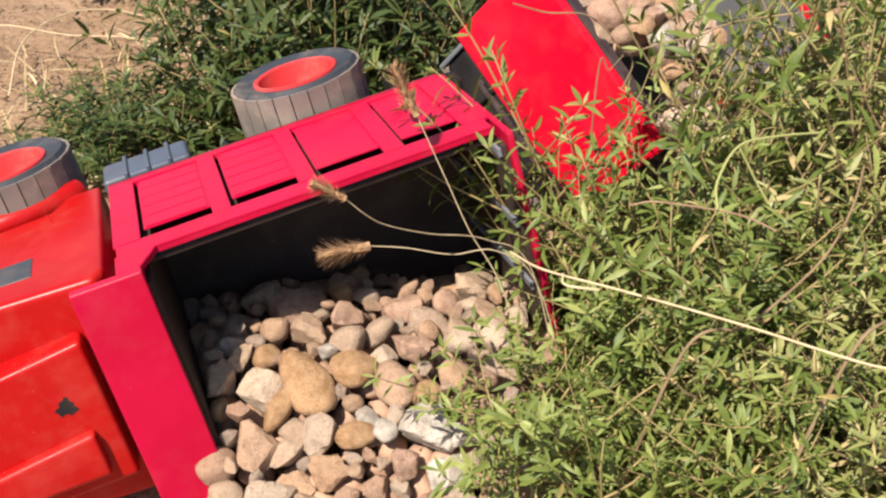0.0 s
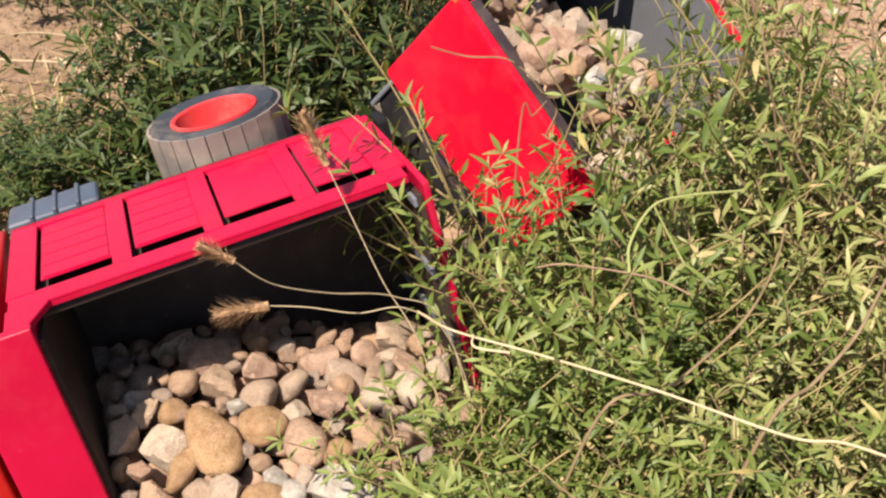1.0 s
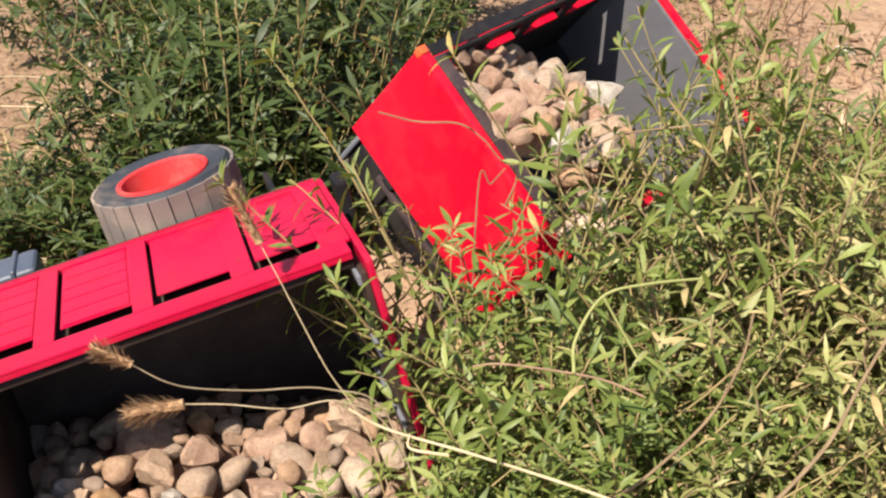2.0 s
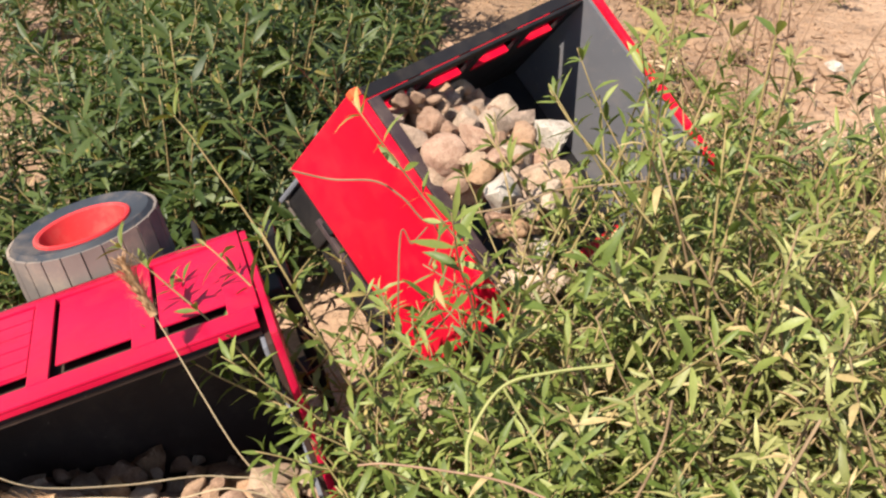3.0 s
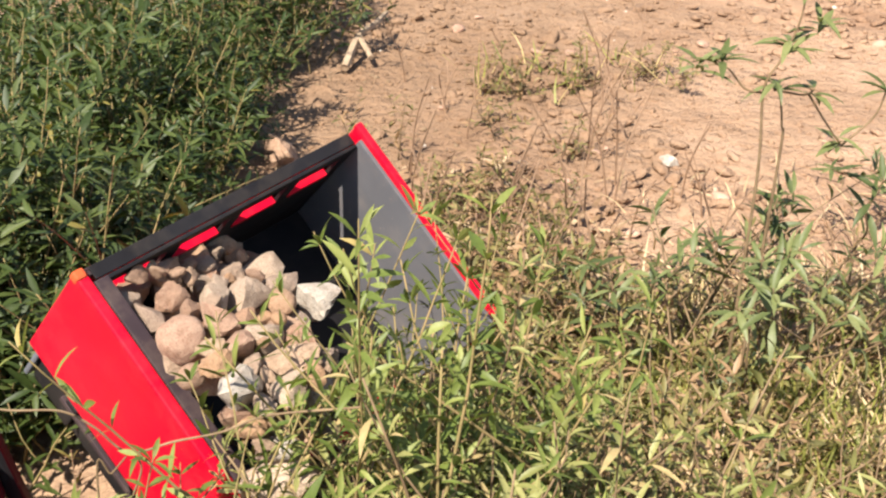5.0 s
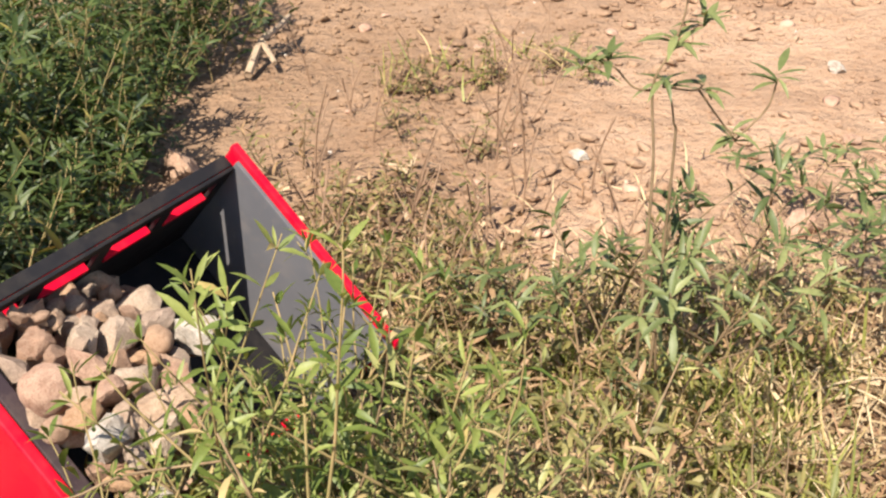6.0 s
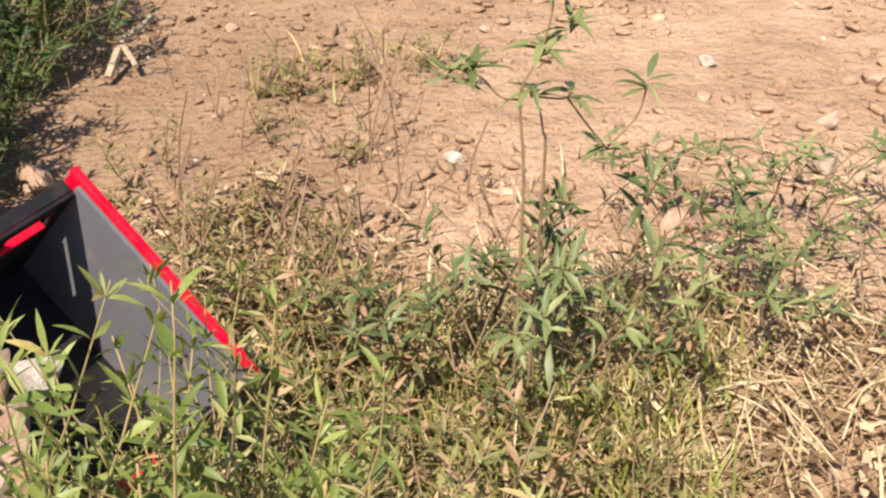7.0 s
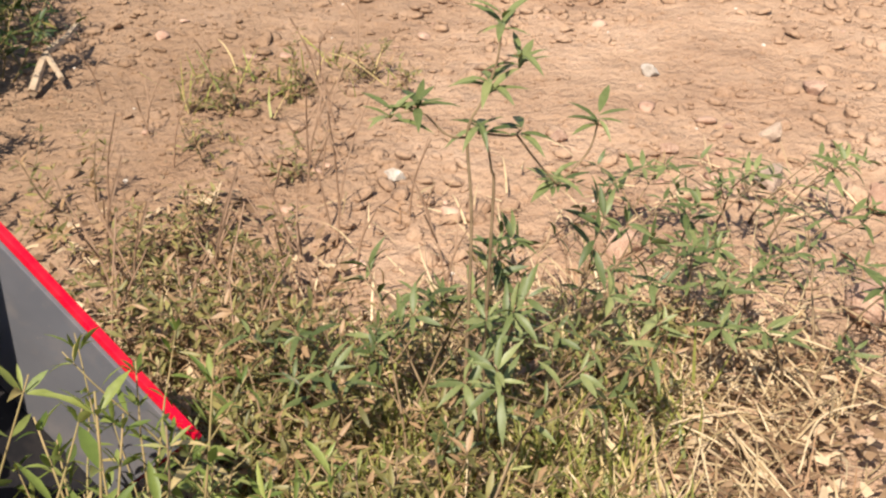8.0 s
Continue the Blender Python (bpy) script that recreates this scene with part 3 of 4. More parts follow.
SMALLER = [
    ((-0.182, 0.757, 0.082), 0.021, OCHRE_STONE, PEBBLES), ((-0.186, 0.822, 0.099), 0.024, WHITE_STONE, BROKEN), ((-0.095, 0.894, 0.104), 0.023, OCHRE_STONE, BROKEN),
    ((-0.071, 0.888, 0.104), 0.022, None, PEBBLES), ((-0.042, 0.868, 0.104), 0.032, PINK_STONE, BROKEN), ((-0.057, 0.833, 0.104), 0.029, None, PEBBLES),
    ((-0.027, 0.810, 0.104), 0.028, PINK_STONE, BROKEN), ((-0.098, 0.803, 0.106), 0.017, WHITE_STONE, BROKEN), ((-0.073, 0.757, 0.088), 0.018, None, PEBBLES),
    ((-0.133, 0.753, 0.084), 0.024, OCHRE_STONE, PEBBLES), ((-0.014, 0.764, 0.090), 0.027, OCHRE_STONE, PEBBLES), ((0.0, 0.875, 0.104), 0.027, PINK_STONE, PEBBLES),
    ((-0.122, 0.723, 0.067), 0.025, None, BROKEN), ((-0.031, 0.713, 0.062), 0.027, PINK_STONE, BROKEN), ((0.002, 0.707, 0.059), 0.034, WHITE_STONE, BROKEN),
    ((-0.146, 0.836, 0.104), 0.029, None, PEBBLES), ((-0.063, 0.748, 0.082), 0.018, WHITE_STONE, BROKEN), ((0.013, 0.733, 0.073), 0.027, WHITE_STONE, BROKEN),
]
for p, s, turn, mat, label, meshes in MARKED:
    stone(p, s, rng, SPILL, label, meshes, turn, mat)
for p, s, mat, meshes in SMALLER:
    stone(p, s, rng, SPILL, "dusty tan and grey broken stone or pebble", meshes, None, mat)
heap(Matrix(), (-0.26, 0.10), (0.58, 1.0), truck_heap, (0.036, 0.030, 0.025, 0.020, 0.016, 0.013), SPILL, "dusty tan and grey broken stone or pebble", 5, [(p, s * 0.5) for p, s, *_ in MARKED + SMALLER], 0.036, True)


def trailer_heap(x, y):
    """Top of the load, in the trailer's own frame."""
    if not (0.125 < x < 0.280 and -0.094 < y < 0.13) or x - 0.55 * y < 0.155:
        return None
    return 0.158 + 0.58 * (min(y, 0.05) + 0.035) - 0.45 * max(0, 0.235 - x) - 0.8 * max(0, y - 0.05)


LOAD = "stones in the trailer"
m = squared(TRAILER_POSE)
LARGE = [((0.266, -0.026, 0.150), 0.039, PINK_STONE, PEBBLES[2:3]), ((0.231, -0.021, 0.156), 0.030, PINK_STONE, BROKEN[2:3]), ((0.240, 0.002, 0.168), 0.030, PINK_STONE, BROKEN[4:5]), ((0.285, 0.003, 0.166), 0.022, None, PEBBLES[2:3]),
         ((0.268, 0.031, 0.186), 0.036, WHITE_STONE, BROKEN[5:6]), ((0.123, 0.001, 0.116), 0.042, WHITE_STONE, BROKEN[0:1]), ((0.241, -0.062, 0.130), 0.028, None, BROKEN[3:4]), ((0.212, -0.044, 0.133), 0.030, None, BROKEN[6:7]),
         ((0.181, -0.033, 0.126), 0.040, None, BROKEN[1:2]), ((0.270, -0.077, 0.122), 0.024, None, BROKEN[8:9]), ((0.262, 0.082, 0.173), 0.032, WHITE_STONE, PEBBLES[1:2]), ((0.272, 0.103, 0.157), 0.040, None, BROKEN[7:8]), ((0.187, 0.023, 0.160), 0.028, None, BROKEN[2:3])]
for p, s, mat, meshes in LARGE:
    stone(m @ Vector(p), s, rng, LOAD, "pale sunlit broken stone in the trailer", meshes, None, mat)
heap(m, (0.08, 0.285), (-0.094, 0.13), trailer_heap, (0.034, 0.028, 0.023, 0.018, 0.014), LOAD, "dusty tan broken stone lying in the trailer", 8, [(m @ Vector(p), s * 0.5) for p, s, *_ in LARGE], 0.034)

LOOSE = "loose stones on the soil"
for x, y, s, mat, meshes in [(1.250, 1.505, 0.095, PINK_STONE, PEBBLES), (1.317, 2.321, 0.030, WHITE_STONE, BROKEN), (0.763, 2.032, 0.028, WHITE_STONE, BROKEN), (1.555, 2.152, 0.036, PINK_STONE, BROKEN), (1.05, 2.09, 0.030, PINK_STONE, BROKEN), (1.20, 2.0, 0.027, PINK_STONE, BROKEN),
                             (1.30, 1.86, 0.045, None, BROKEN), (1.02, 1.75, 0.05, PINK_STONE, BROKEN), (1.27, 1.47, 0.035, WHITE_STONE, BROKEN), (1.42, 1.75, 0.05, None, BROKEN), (0.13, 2.1, 0.07, None, BROKEN), (0.02, 1.98, 0.05, None, BROKEN), (1.38, 2.0, 0.04, None, BROKEN)]:
    stone((x, y, ground_z(x, y) + s * 0.22), s, rng, LOOSE, "pale stone half sunk in dry soil", meshes, None, mat)

r = random.Random(77)
GRIT = [stone_mesh(60 + i, (1.2, 0.9, 0.6), False) for i in range(2)]
grit = []
for me in GRIT:
    bm = bmesh.new()
    bmesh.ops.create_icosphere(bm, subdivisions=1, radius=0.5)
    for v in bm.verts:
        v.co *= r.uniform(0.75, 1.2)
        v.co.z *= 0.65
    bm.to_mesh(me)
    bm.free()
for _ in range(9000):
    x, y = r.uniform(-1.0, 2.1), r.uniform(1.15, 3.2)
    s = r.choice((0.004, 0.005, 0.006, 0.007, 0.008, 0.010, 0.014))
    if not on_toys(x, y):
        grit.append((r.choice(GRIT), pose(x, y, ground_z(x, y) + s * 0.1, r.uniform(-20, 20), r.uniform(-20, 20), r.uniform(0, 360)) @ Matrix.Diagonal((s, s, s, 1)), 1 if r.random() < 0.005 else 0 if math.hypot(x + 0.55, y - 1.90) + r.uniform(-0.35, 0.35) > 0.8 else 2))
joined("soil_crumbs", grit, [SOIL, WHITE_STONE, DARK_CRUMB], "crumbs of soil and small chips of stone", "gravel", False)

clods = []
CLODS = [stone_mesh(70 + i, (1.25, 0.95, 0.5), True, 2) for i in range(4)]
for _ in range(3600):
    x, y = r.uniform(0.2, 2.2), r.uniform(1.2, 3.3)
    if noise.noise((x * 2.3, y * 2.3, 1.0)) + 0.25 * (x - 0.9) < r.uniform(-0.35, 0.35) or on_toys(x, y):
        continue
    s = 0.010 + 0.028 * r.random() ** 3
    clods.append((r.choice(CLODS), pose(x, y, ground_z(x, y) + s * 0.12, r.uniform(-25, 25), r.uniform(-25, 25), r.uniform(0, 360)) @ Matrix.Diagonal((s, s, s, 1)), 1 if r.random() < 0.05 else 0))
joined("soil_clods", clods, [SOIL, PINK_STONE], "flat clods and chips of pale dry earth", "clods")


# ---- weeds ----
def add_bud(bm, c, size):
    """A small round bud with six facets a ring."""
    bmesh.ops.create_icosphere(bm, subdivisions=1, radius=size, matrix=Matrix.Translation(c))


def add_leaf(bm, base, along, up, length, width, curl=0.25, fold=0.25):
    """A lance-shaped blade, folded at its midrib and curled at the tip."""
    along = along.normalized()
    side = along.cross(up)
    side = side.normalized() if side.length > 1e-4 else along.orthogonal().normalized()
    nor = side.cross(along)
    mid, lef, rig = [], [], []
    for t, w in ((0.0, 0.15), (0.2, 0.72), (0.46, 1.0), (0.75, 0.66), (1.0, 0.0)):
        c = base + along * (length * t) - nor * (curl * length * t * t)
        mid.append(bm.verts.new(c))
        if w:
            e = nor * (fold * width * w * 0.5)
            lef.append(bm.verts.new(c + side * (width * w * 0.5) + e))
            rig.append(bm.verts.new(c - side * (width * w * 0.5) + e))
    for i in range(3):
        bm.faces.new((mid[i], lef[i], lef[i + 1], mid[i + 1]))
        bm.faces.new((rig[i], mid[i], mid[i + 1], rig[i + 1]))
    bm.faces.new((mid[3], lef[3], mid[4]))
    bm.faces.new((rig[3], mid[3], mid[4]))


def weed_meshes(seed, height, leaf_len, branches, whorls, leaf_mat, stem_mat, tilt=0.25, bare=0.15, fat=1.0, droop=0.4, buds=0.0):
    """Stem, leaves and buds of one plant: leafy shoots with tufts at their tips."""
    r = random.Random(seed)
    sb, lb = bmesh.new(), bmesh.new()

    def shoot(base, way, length, rad, n):
        pts, d, p = [base.copy()], way.normalized(), base.copy()
        seg = 7
        bend = Vector((r.gauss(0, 1), r.gauss(0, 1), 0.5)) * 0.12
        for k in range(seg):
            d = (d + bend * 0.6 + Vector((r.gauss(0, 0.07), r.gauss(0, 0.07), 0.06))).normalized()
            p = p + d * (length / seg)
            pts.append(p.copy())
        add_tube(sb, pts, rad, rad * 0.35, 5)
        ang = r.uniform(0, 6.28)
        for k in range(n):
            f = bare + (1 - bare) * (k + 0.6) / n
            i = min(int(f * seg), seg - 1)
            q = pts[i].lerp(pts[i + 1], f * seg - i)
            axis = (pts[i + 1] - pts[i]).normalized()
            o = axis.orthogonal().normalized()
            o2 = axis.cross(o)
            if r.random() < buds:
                add_bud(lb, q + Vector((r.gauss(0, 1), r.gauss(0, 1), r.uniform(0, 1.5))) * 0.0025, r.uniform(0.0010, 0.0018))
            for s in range(2 if f < 0.86 else 5):
                ang += 2.4 + r.uniform(-0.4, 0.4)
                out = o * math.cos(ang) + o2 * math.sin(ang)
                lift = r.uniform(0.15, 0.75) + (0.35 if f > 0.86 else 0)
                ll = leaf_len * r.uniform(0.5, 1.15) * (1.0 if f < 0.9 else 0.85)
                add_leaf(lb, q + out * rad, out + axis * lift, axis + Vector((r.gauss(0, 0.45), r.gauss(0, 0.45), 0.4)), ll, ll * r.uniform(0.20, 0.30) * fat, r.uniform(-0.05, droop), r.uniform(0.1, 0.6))
        return pts

    lean = Vector((r.gauss(0, tilt), r.gauss(0, tilt), 1))
    main = shoot(Vector((0, 0, -0.01)), lean, height, 0.0019, whorls)
    for b in range(branches):
        i = r.randint(1, 5)
        a = r.uniform(0, 6.28)
        shoot(main[i], Vector((math.cos(a), math.sin(a), r.uniform(0.5, 1.2))), height * r.uniform(0.3, 0.6), 0.0012, max(4, whorls // 2))
    out = []
    for nm, bm, mat in (("stem", sb, stem_mat), ("leaves", lb, leaf_mat)):
        me = bpy.data.meshes.new(nm)
        bm.to_mesh(me)
        bm.free()
        me.materials.append(mat)
        me.shade_smooth()
        out.append(me)
    return out


def weed(meshes, m, label, group):
    ob = thing("weed_plant", m, label, "weed", group)
    for nm, me in zip(("stem", "leaves"), meshes):
        c = new(nm, me)
        c.parent = ob
    return ob


OLIVE_KINDS = [weed_meshes(120 + i, 0.30, 0.022, 6, 12, LEAF_OLIVE, BROWN_STEM, 0.3, 0.12, 0.85, 0.6, 0.35) for i in range(6)]
NEAR_KINDS = [weed_meshes(100 + i, 0.30, 0.0235, 6, 14, LEAF, STEM, 0.25, 0.12, 0.9, 0.5, 0.25) for i in range(8)]
DEEP_KINDS = [weed_meshes(200 + i, 0.32, 0.037, 4, 13, LEAF_DEEP, STEM, 0.25, 0.15, 0.85) for i in range(6)]
PALE_KINDS = [weed_meshes(300 + i, 0.16, 0.024, 3, 8, LEAF_DRY, BROWN_STEM, 0.6) for i in range(6)]
TALL_KINDS = [weed_meshes(400 + i, 0.25, 0.033, 2, 4, LEAF_SPROUT, BROWN_STEM, 0.12, 0.55, 0.9, 0.7) for i in range(5)]


def spots(cx, cy, rx, ry, h, count, ref, seed):
    """Poses of plants in a patch, lower towards its rim."""
    r = random.Random(seed)
    for _ in range(count):
        a, q = r.uniform(0, 6.28), math.sqrt(r.random())
        x, y = cx + rx * q * math.cos(a), cy + ry * q * math.sin(a)
        if on_toys(x, y):
            continue
        s = h / ref * r.uniform(0.75, 1.08) * (1.0 - 0.25 * q * q)
        yield r, pose(x, y, ground_z(x, y), r.gauss(0, 9), r.gauss(0, 9), r.uniform(0, 360)) @ Matrix.Diagonal((s ** 0.35, s ** 0.35, s, 1))


FRONT = "weeds in front of the toys"
FRONT_LABEL = "sunlit green leafy weed with narrow pointed leaves"
for i, c in enumerate([
    (0.11, 0.84, 0.06, 0.06, 0.34, 20), (0.26, 0.80, 0.11, 0.07, 0.31, 42), (0.40, 0.89, 0.11, 0.07, 0.41, 34),
    (0.22, 0.69, 0.13, 0.06, 0.20, 32), (0.40, 0.71, 0.14, 0.08, 0.26, 42), 
    (0.115, 0.74, 0.04, 0.05, 0.21, 14), (0.36, 0.955, 0.07, 0.035, 0.37, 16), (0.13, 0.925, 0.04, 0.03, 0.30, 7), (0.10, 0.885, 0.045, 0.04, 0.34, 14), (0.47, 0.90, 0.05, 0.05, 0.36, 8), (0.40, 1.05, 0.05, 0.04, 0.31, 9), (0.42, 1.13, 0.04, 0.05, 0.28, 10), (0.36, 1.0, 0.05, 0.03, 0.35, 8),
]):
    for r, at in spots(*c, 0.30, 500 + i):
        if r.random() < min(0.85, max(0.1, (at.translation.x - 0.16) / 0.26)):
            weed(r.choice(OLIVE_KINDS), at, "olive green weed with narrow, partly dry leaves", FRONT)
        else:
            weed(r.choice(NEAR_KINDS), at, FRONT_LABEL, FRONT)
PALE_TALL = [weed_meshes(150 + i, 0.28, 0.023, 5, 11, LEAF_PALE, BROWN_STEM, buds=0.3) for i in range(5)]
for i, c in enumerate([(0.56, 0.80, 0.09, 0.12, 0.28, 34), (0.50, 0.99, 0.08, 0.05, 0.26, 16), (0.64, 0.93, 0.08, 0.08, 0.22, 22)]):
    for r, at in spots(*c, 0.28, 540 + i):
        weed(r.choice(PALE_TALL), at, "yellowing green weed with narrow leaves", FRONT)
# shoots that lean over the stones and before the trailer
for x, y, lean_x, lean_y, turn, h in [(0.10, 0.755, 10, -52, 0, 0.17), (0.12, 0.735, 15, -50, 100, 0.17), (0.11, 0.70, 20, -40, 200, 0.15), (0.11, 0.66, 10, -40, 150, 0.15),
                                        (0.265, 0.945, -5, 0, 30, 0.44), (0.36, 0.98, -5, 5, 130, 0.40),
                                        (0.355, 1.0, -4, 2, 40, 0.42), (0.385, 1.02, -3, -4, 210, 0.40), (0.33, 0.985, -6, -3, 310, 0.41), (0.41, 1.06, -2, 3, 70, 0.37), (0.135, 0.91, 2, -3, 240, 0.37), (0.155, 0.90, -4, 5, 320, 0.38), (0.145, 0.865, 0, 7, 60, 0.36), (0.175, 0.89, 3, 2, 110, 0.37), (0.19, 0.92, 0, -3, 10, 0.38), (0.30, 1.02, -3, 2, 170, 0.40), (0.335, 1.04, -2, -3, 350, 0.40), (0.285, 0.99, 2, 4, 90, 0.39), (0.375, 0.99, 4, -6, 260, 0.39), (0.43, 1.09, 0, -5, 330, 0.34)]:
    weed(NEAR_KINDS[int(turn / 10) % 8], pose(x, y, ground_z(x, y), lean_x, lean_y, turn) @ Matrix.Diagonal((0.95, 0.95, h / 0.30, 1)), "green weed shoot leaning over the toys", FRONT)


def thicket(name, patches, kinds, ref, mats, label, seed):
    pieces = []
    for i, c in enumerate(patches):
        for r, at in spots(*c, ref, seed + i):
            k = r.choice(kinds)
            pieces += [(k[0], at, 0), (k[1], at, 1)]
    return joined(name, pieces, mats, label, "weeds")


thicket("weed_thicket", [
    (-0.19, 1.62, 0.14, 0.18, 0.27, 50), (-0.09, 1.58, 0.14, 0.20, 0.33, 70), (-0.13, 1.95, 0.20, 0.26, 0.32, 80), (-0.28, 1.32, 0.10, 0.07, 0.17, 20),
    (-0.06, 2.15, 0.13, 0.28, 0.28, 50), (-0.44, 1.36, 0.10, 0.10, 0.13, 26), (-0.12, 1.36, 0.13, 0.10, 0.37, 44), (-0.26, 1.48, 0.10, 0.10, 0.33, 24), (-0.02, 1.22, 0.06, 0.04, 0.32, 10), (-0.55, 2.2, 0.25, 0.15, 0.3, 40), (-0.2, 2.4, 0.3, 0.25, 0.3, 60), (0.06, 2.75, 0.18, 0.3, 0.3, 50),
], DEEP_KINDS, 0.32, [STEM, LEAF_DEEP], "dense dark green leafy weeds behind the toys", 600)
thicket("dry_weeds", [
    (0.58, 1.30, 0.14, 0.22, 0.13, 18), (0.55, 1.22, 0.12, 0.14, 0.21, 12), (0.85, 1.47, 0.15, 0.10, 0.16, 10), (0.68, 1.42, 0.1, 0.08, 0.19, 8), (0.75, 1.54, 0.20, 0.10, 0.11, 16), (0.46, 1.52, 0.12, 0.14, 0.14, 30), (0.64, 1.03, 0.12, 0.12, 0.2, 40), (0.66, 2.42, 0.20, 0.14, 0.10, 15), (0.45, 1.8, 0.12, 0.15, 0.12, 16),
    (0.42, 1.60, 0.12, 0.12, 0.19, 15), (0.36, 1.95, 0.12, 0.18, 0.15, 7), (0.52, 1.44, 0.10, 0.10, 0.20, 16), (0.52, 2.12, 0.14, 0.12, 0.10, 5),
], PALE_KINDS, 0.16, [BROWN_STEM, LEAF_DRY], "low half-dry weeds with yellowing leaves", 700)

SPROUTS = "single weeds on the bare soil"


def tufted_weed():
    """The tall sprout that stands alone on the soil: bare stems with tufts of long leaves."""
    r = random.Random(5)
    base = Vector((0.655, 1.325, 0.0))
    ob = thing("weed_plant", Matrix.Translation(base), "tall branching dark green weed on bare stems", "weed", SPROUTS)
    lines = [
        [(0.655, 1.325, -0.005), (0.662, 1.330, 0.16), (0.668, 1.337, 0.305), (0.664, 1.338, 0.385), (0.676, 1.338, 0.414), (0.688, 1.338, 0.446), (0.692, 1.338, 0.478)],
        [(0.664, 1.338, 0.383), (0.646, 1.338, 0.388), (0.625, 1.338, 0.410), (0.600, 1.338, 0.411)],
        [(0.673, 1.338, 0.386), (0.702, 1.338, 0.380), (0.712, 1.338, 0.386)],
        [(0.707, 1.338, 0.380), (0.723, 1.338, 0.357), (0.745, 1.338, 0.328)],
        [(0.745, 1.338, 0.328), (0.772, 1.338, 0.356), (0.780, 1.338, 0.385)],
        [(0.672, 1.335, -0.005), (0.688, 1.341, 0.305), (0.685, 1.338, 0.352), (0.679, 1.338, 0.386)],
    ]
    for k, line in enumerate(lines):
        bm = bmesh.new()
        add_tube(bm, smooth_line([Vector(p) - base for p in line], 6), 0.0018 if k in (0, 5) else 0.0012, 0.0008, 6)
        part("stem", bm, BROWN_STEM, ob, "", True)
    for p in [(0.692, 1.338, 0.480), (0.707, 1.338, 0.446), (0.683, 1.338, 0.428), (0.600, 1.338, 0.411), (0.622, 1.338, 0.417), (0.674, 1.338, 0.391), (0.711, 1.338, 0.386), (0.742, 1.338, 0.332), (0.780, 1.338, 0.387)]:
        bm = bmesh.new()
        c = Vector(p) - base
        n = r.randint(8, 11)
        for k in range(n):
            a = 6.283 * k / n + r.uniform(-0.3, 0.3)
            out = Vector((math.cos(a), math.sin(a), r.uniform(-0.1, 0.9)))
            ln = r.uniform(0.021, 0.036)
            add_leaf(bm, c + Vector((0, 0, r.uniform(-0.008, 0.005))), out, Vector((0, 0, 1)), ln, ln * r.uniform(0.20, 0.27), r.uniform(0.1, 0.6), r.uniform(0.2, 0.6))
        part("leaves", bm, LEAF_SPROUT, ob)


tufted_weed()
LOW_STAND = [(0.594, 1.448), (0.607, 1.389), (0.659, 1.464), (0.649, 1.367), (0.698, 1.406), (0.726, 1.421), (0.732, 1.374), (0.779, 1.448), (0.612, 1.347), (0.682, 1.337), (0.569, 1.384), (0.756, 1.336), (0.675, 1.285)]
FAR_STAND = [(0.997, 1.819), (0.921, 1.539), (0.954, 1.663), (1.038, 1.697), (1.010, 1.607), (1.155, 1.754), (1.213, 1.766), (1.205, 1.702), (1.120, 1.631), (0.994, 1.465), (1.075, 1.536), (1.167, 1.617), (1.157, 1.457), (1.118, 1.442), (0.994, 1.518), (1.051, 1.399)]
for stand, h, wide in ((LOW_STAND, 0.25, 1.0), (FAR_STAND, 0.16, 1.05)):
    for i, (x, y) in enumerate(stand):
        q = h * (0.9 + 0.2 * ((i * 37) % 10) / 10)
        weed(TALL_KINDS[i % 5], pose(x, y, ground_z(x, y), 0, 0, 67 * i) @ Matrix.Diagonal((wide, wide, q / 0.25, 1)), "dark green weed with tufts of leaves on bare stems", SPROUTS)


# ---- single stalks ----
def stalk(name, points, r0, r1, material, label, category, n=8):
    bm = bmesh.new()
    add_tube(bm, smooth_line(points, n), r0, r1, 6)
    return tagged(part(name, bm, material, None, label, True), "", category)


def branched(name, lines, r0, r1, material, label, category):
    bm = bmesh.new()
    for k, line in enumerate(lines):
        add_tube(bm, smooth_line(line, 8), r0 * (0.75 if k else 1), r1, 6)
    return tagged(part(name, bm, material, None, label, True), "", category)


branched("straw_stalk", [[(0.051, 0.718, 0.252), (0.075, 0.714, 0.239), (0.130, 0.702, 0.228), (0.206, 0.676, 0.217), (0.281, 0.631, 0.215), (0.317, 0.617, 0.219), (0.402, 0.593, 0.195)], [(0.088, 0.712, 0.237), (0.089, 0.702, 0.234), (0.112, 0.698, 0.232)]], 0.0008, 0.0010, STRAW_STEM, "long pale dry straw lying across the weeds", "straw")
branched("weed_stalk", [[(0.183, 0.682, 0.303), (0.185, 0.698, 0.315), (0.202, 0.721, 0.329), (0.229, 0.731, 0.331), (0.262, 0.740, 0.329)], [(0.202, 0.721, 0.329), (0.214, 0.717, 0.307), (0.224, 0.712, 0.290)]], 0.0010, 0.0008, PALE_STEM, "pale green bent stalk with a side shoot", "stalk")
stalk("straw_stalk", [(0.127, 0.688, 0.304), (0.144, 0.683, 0.309), (0.184, 0.683, 0.302), (0.204, 0.683, 0.296), (0.223, 0.683, 0.286)], 0.0006, 0.0007, DRY_STICK, "short pale dry straw among the weeds", "straw")
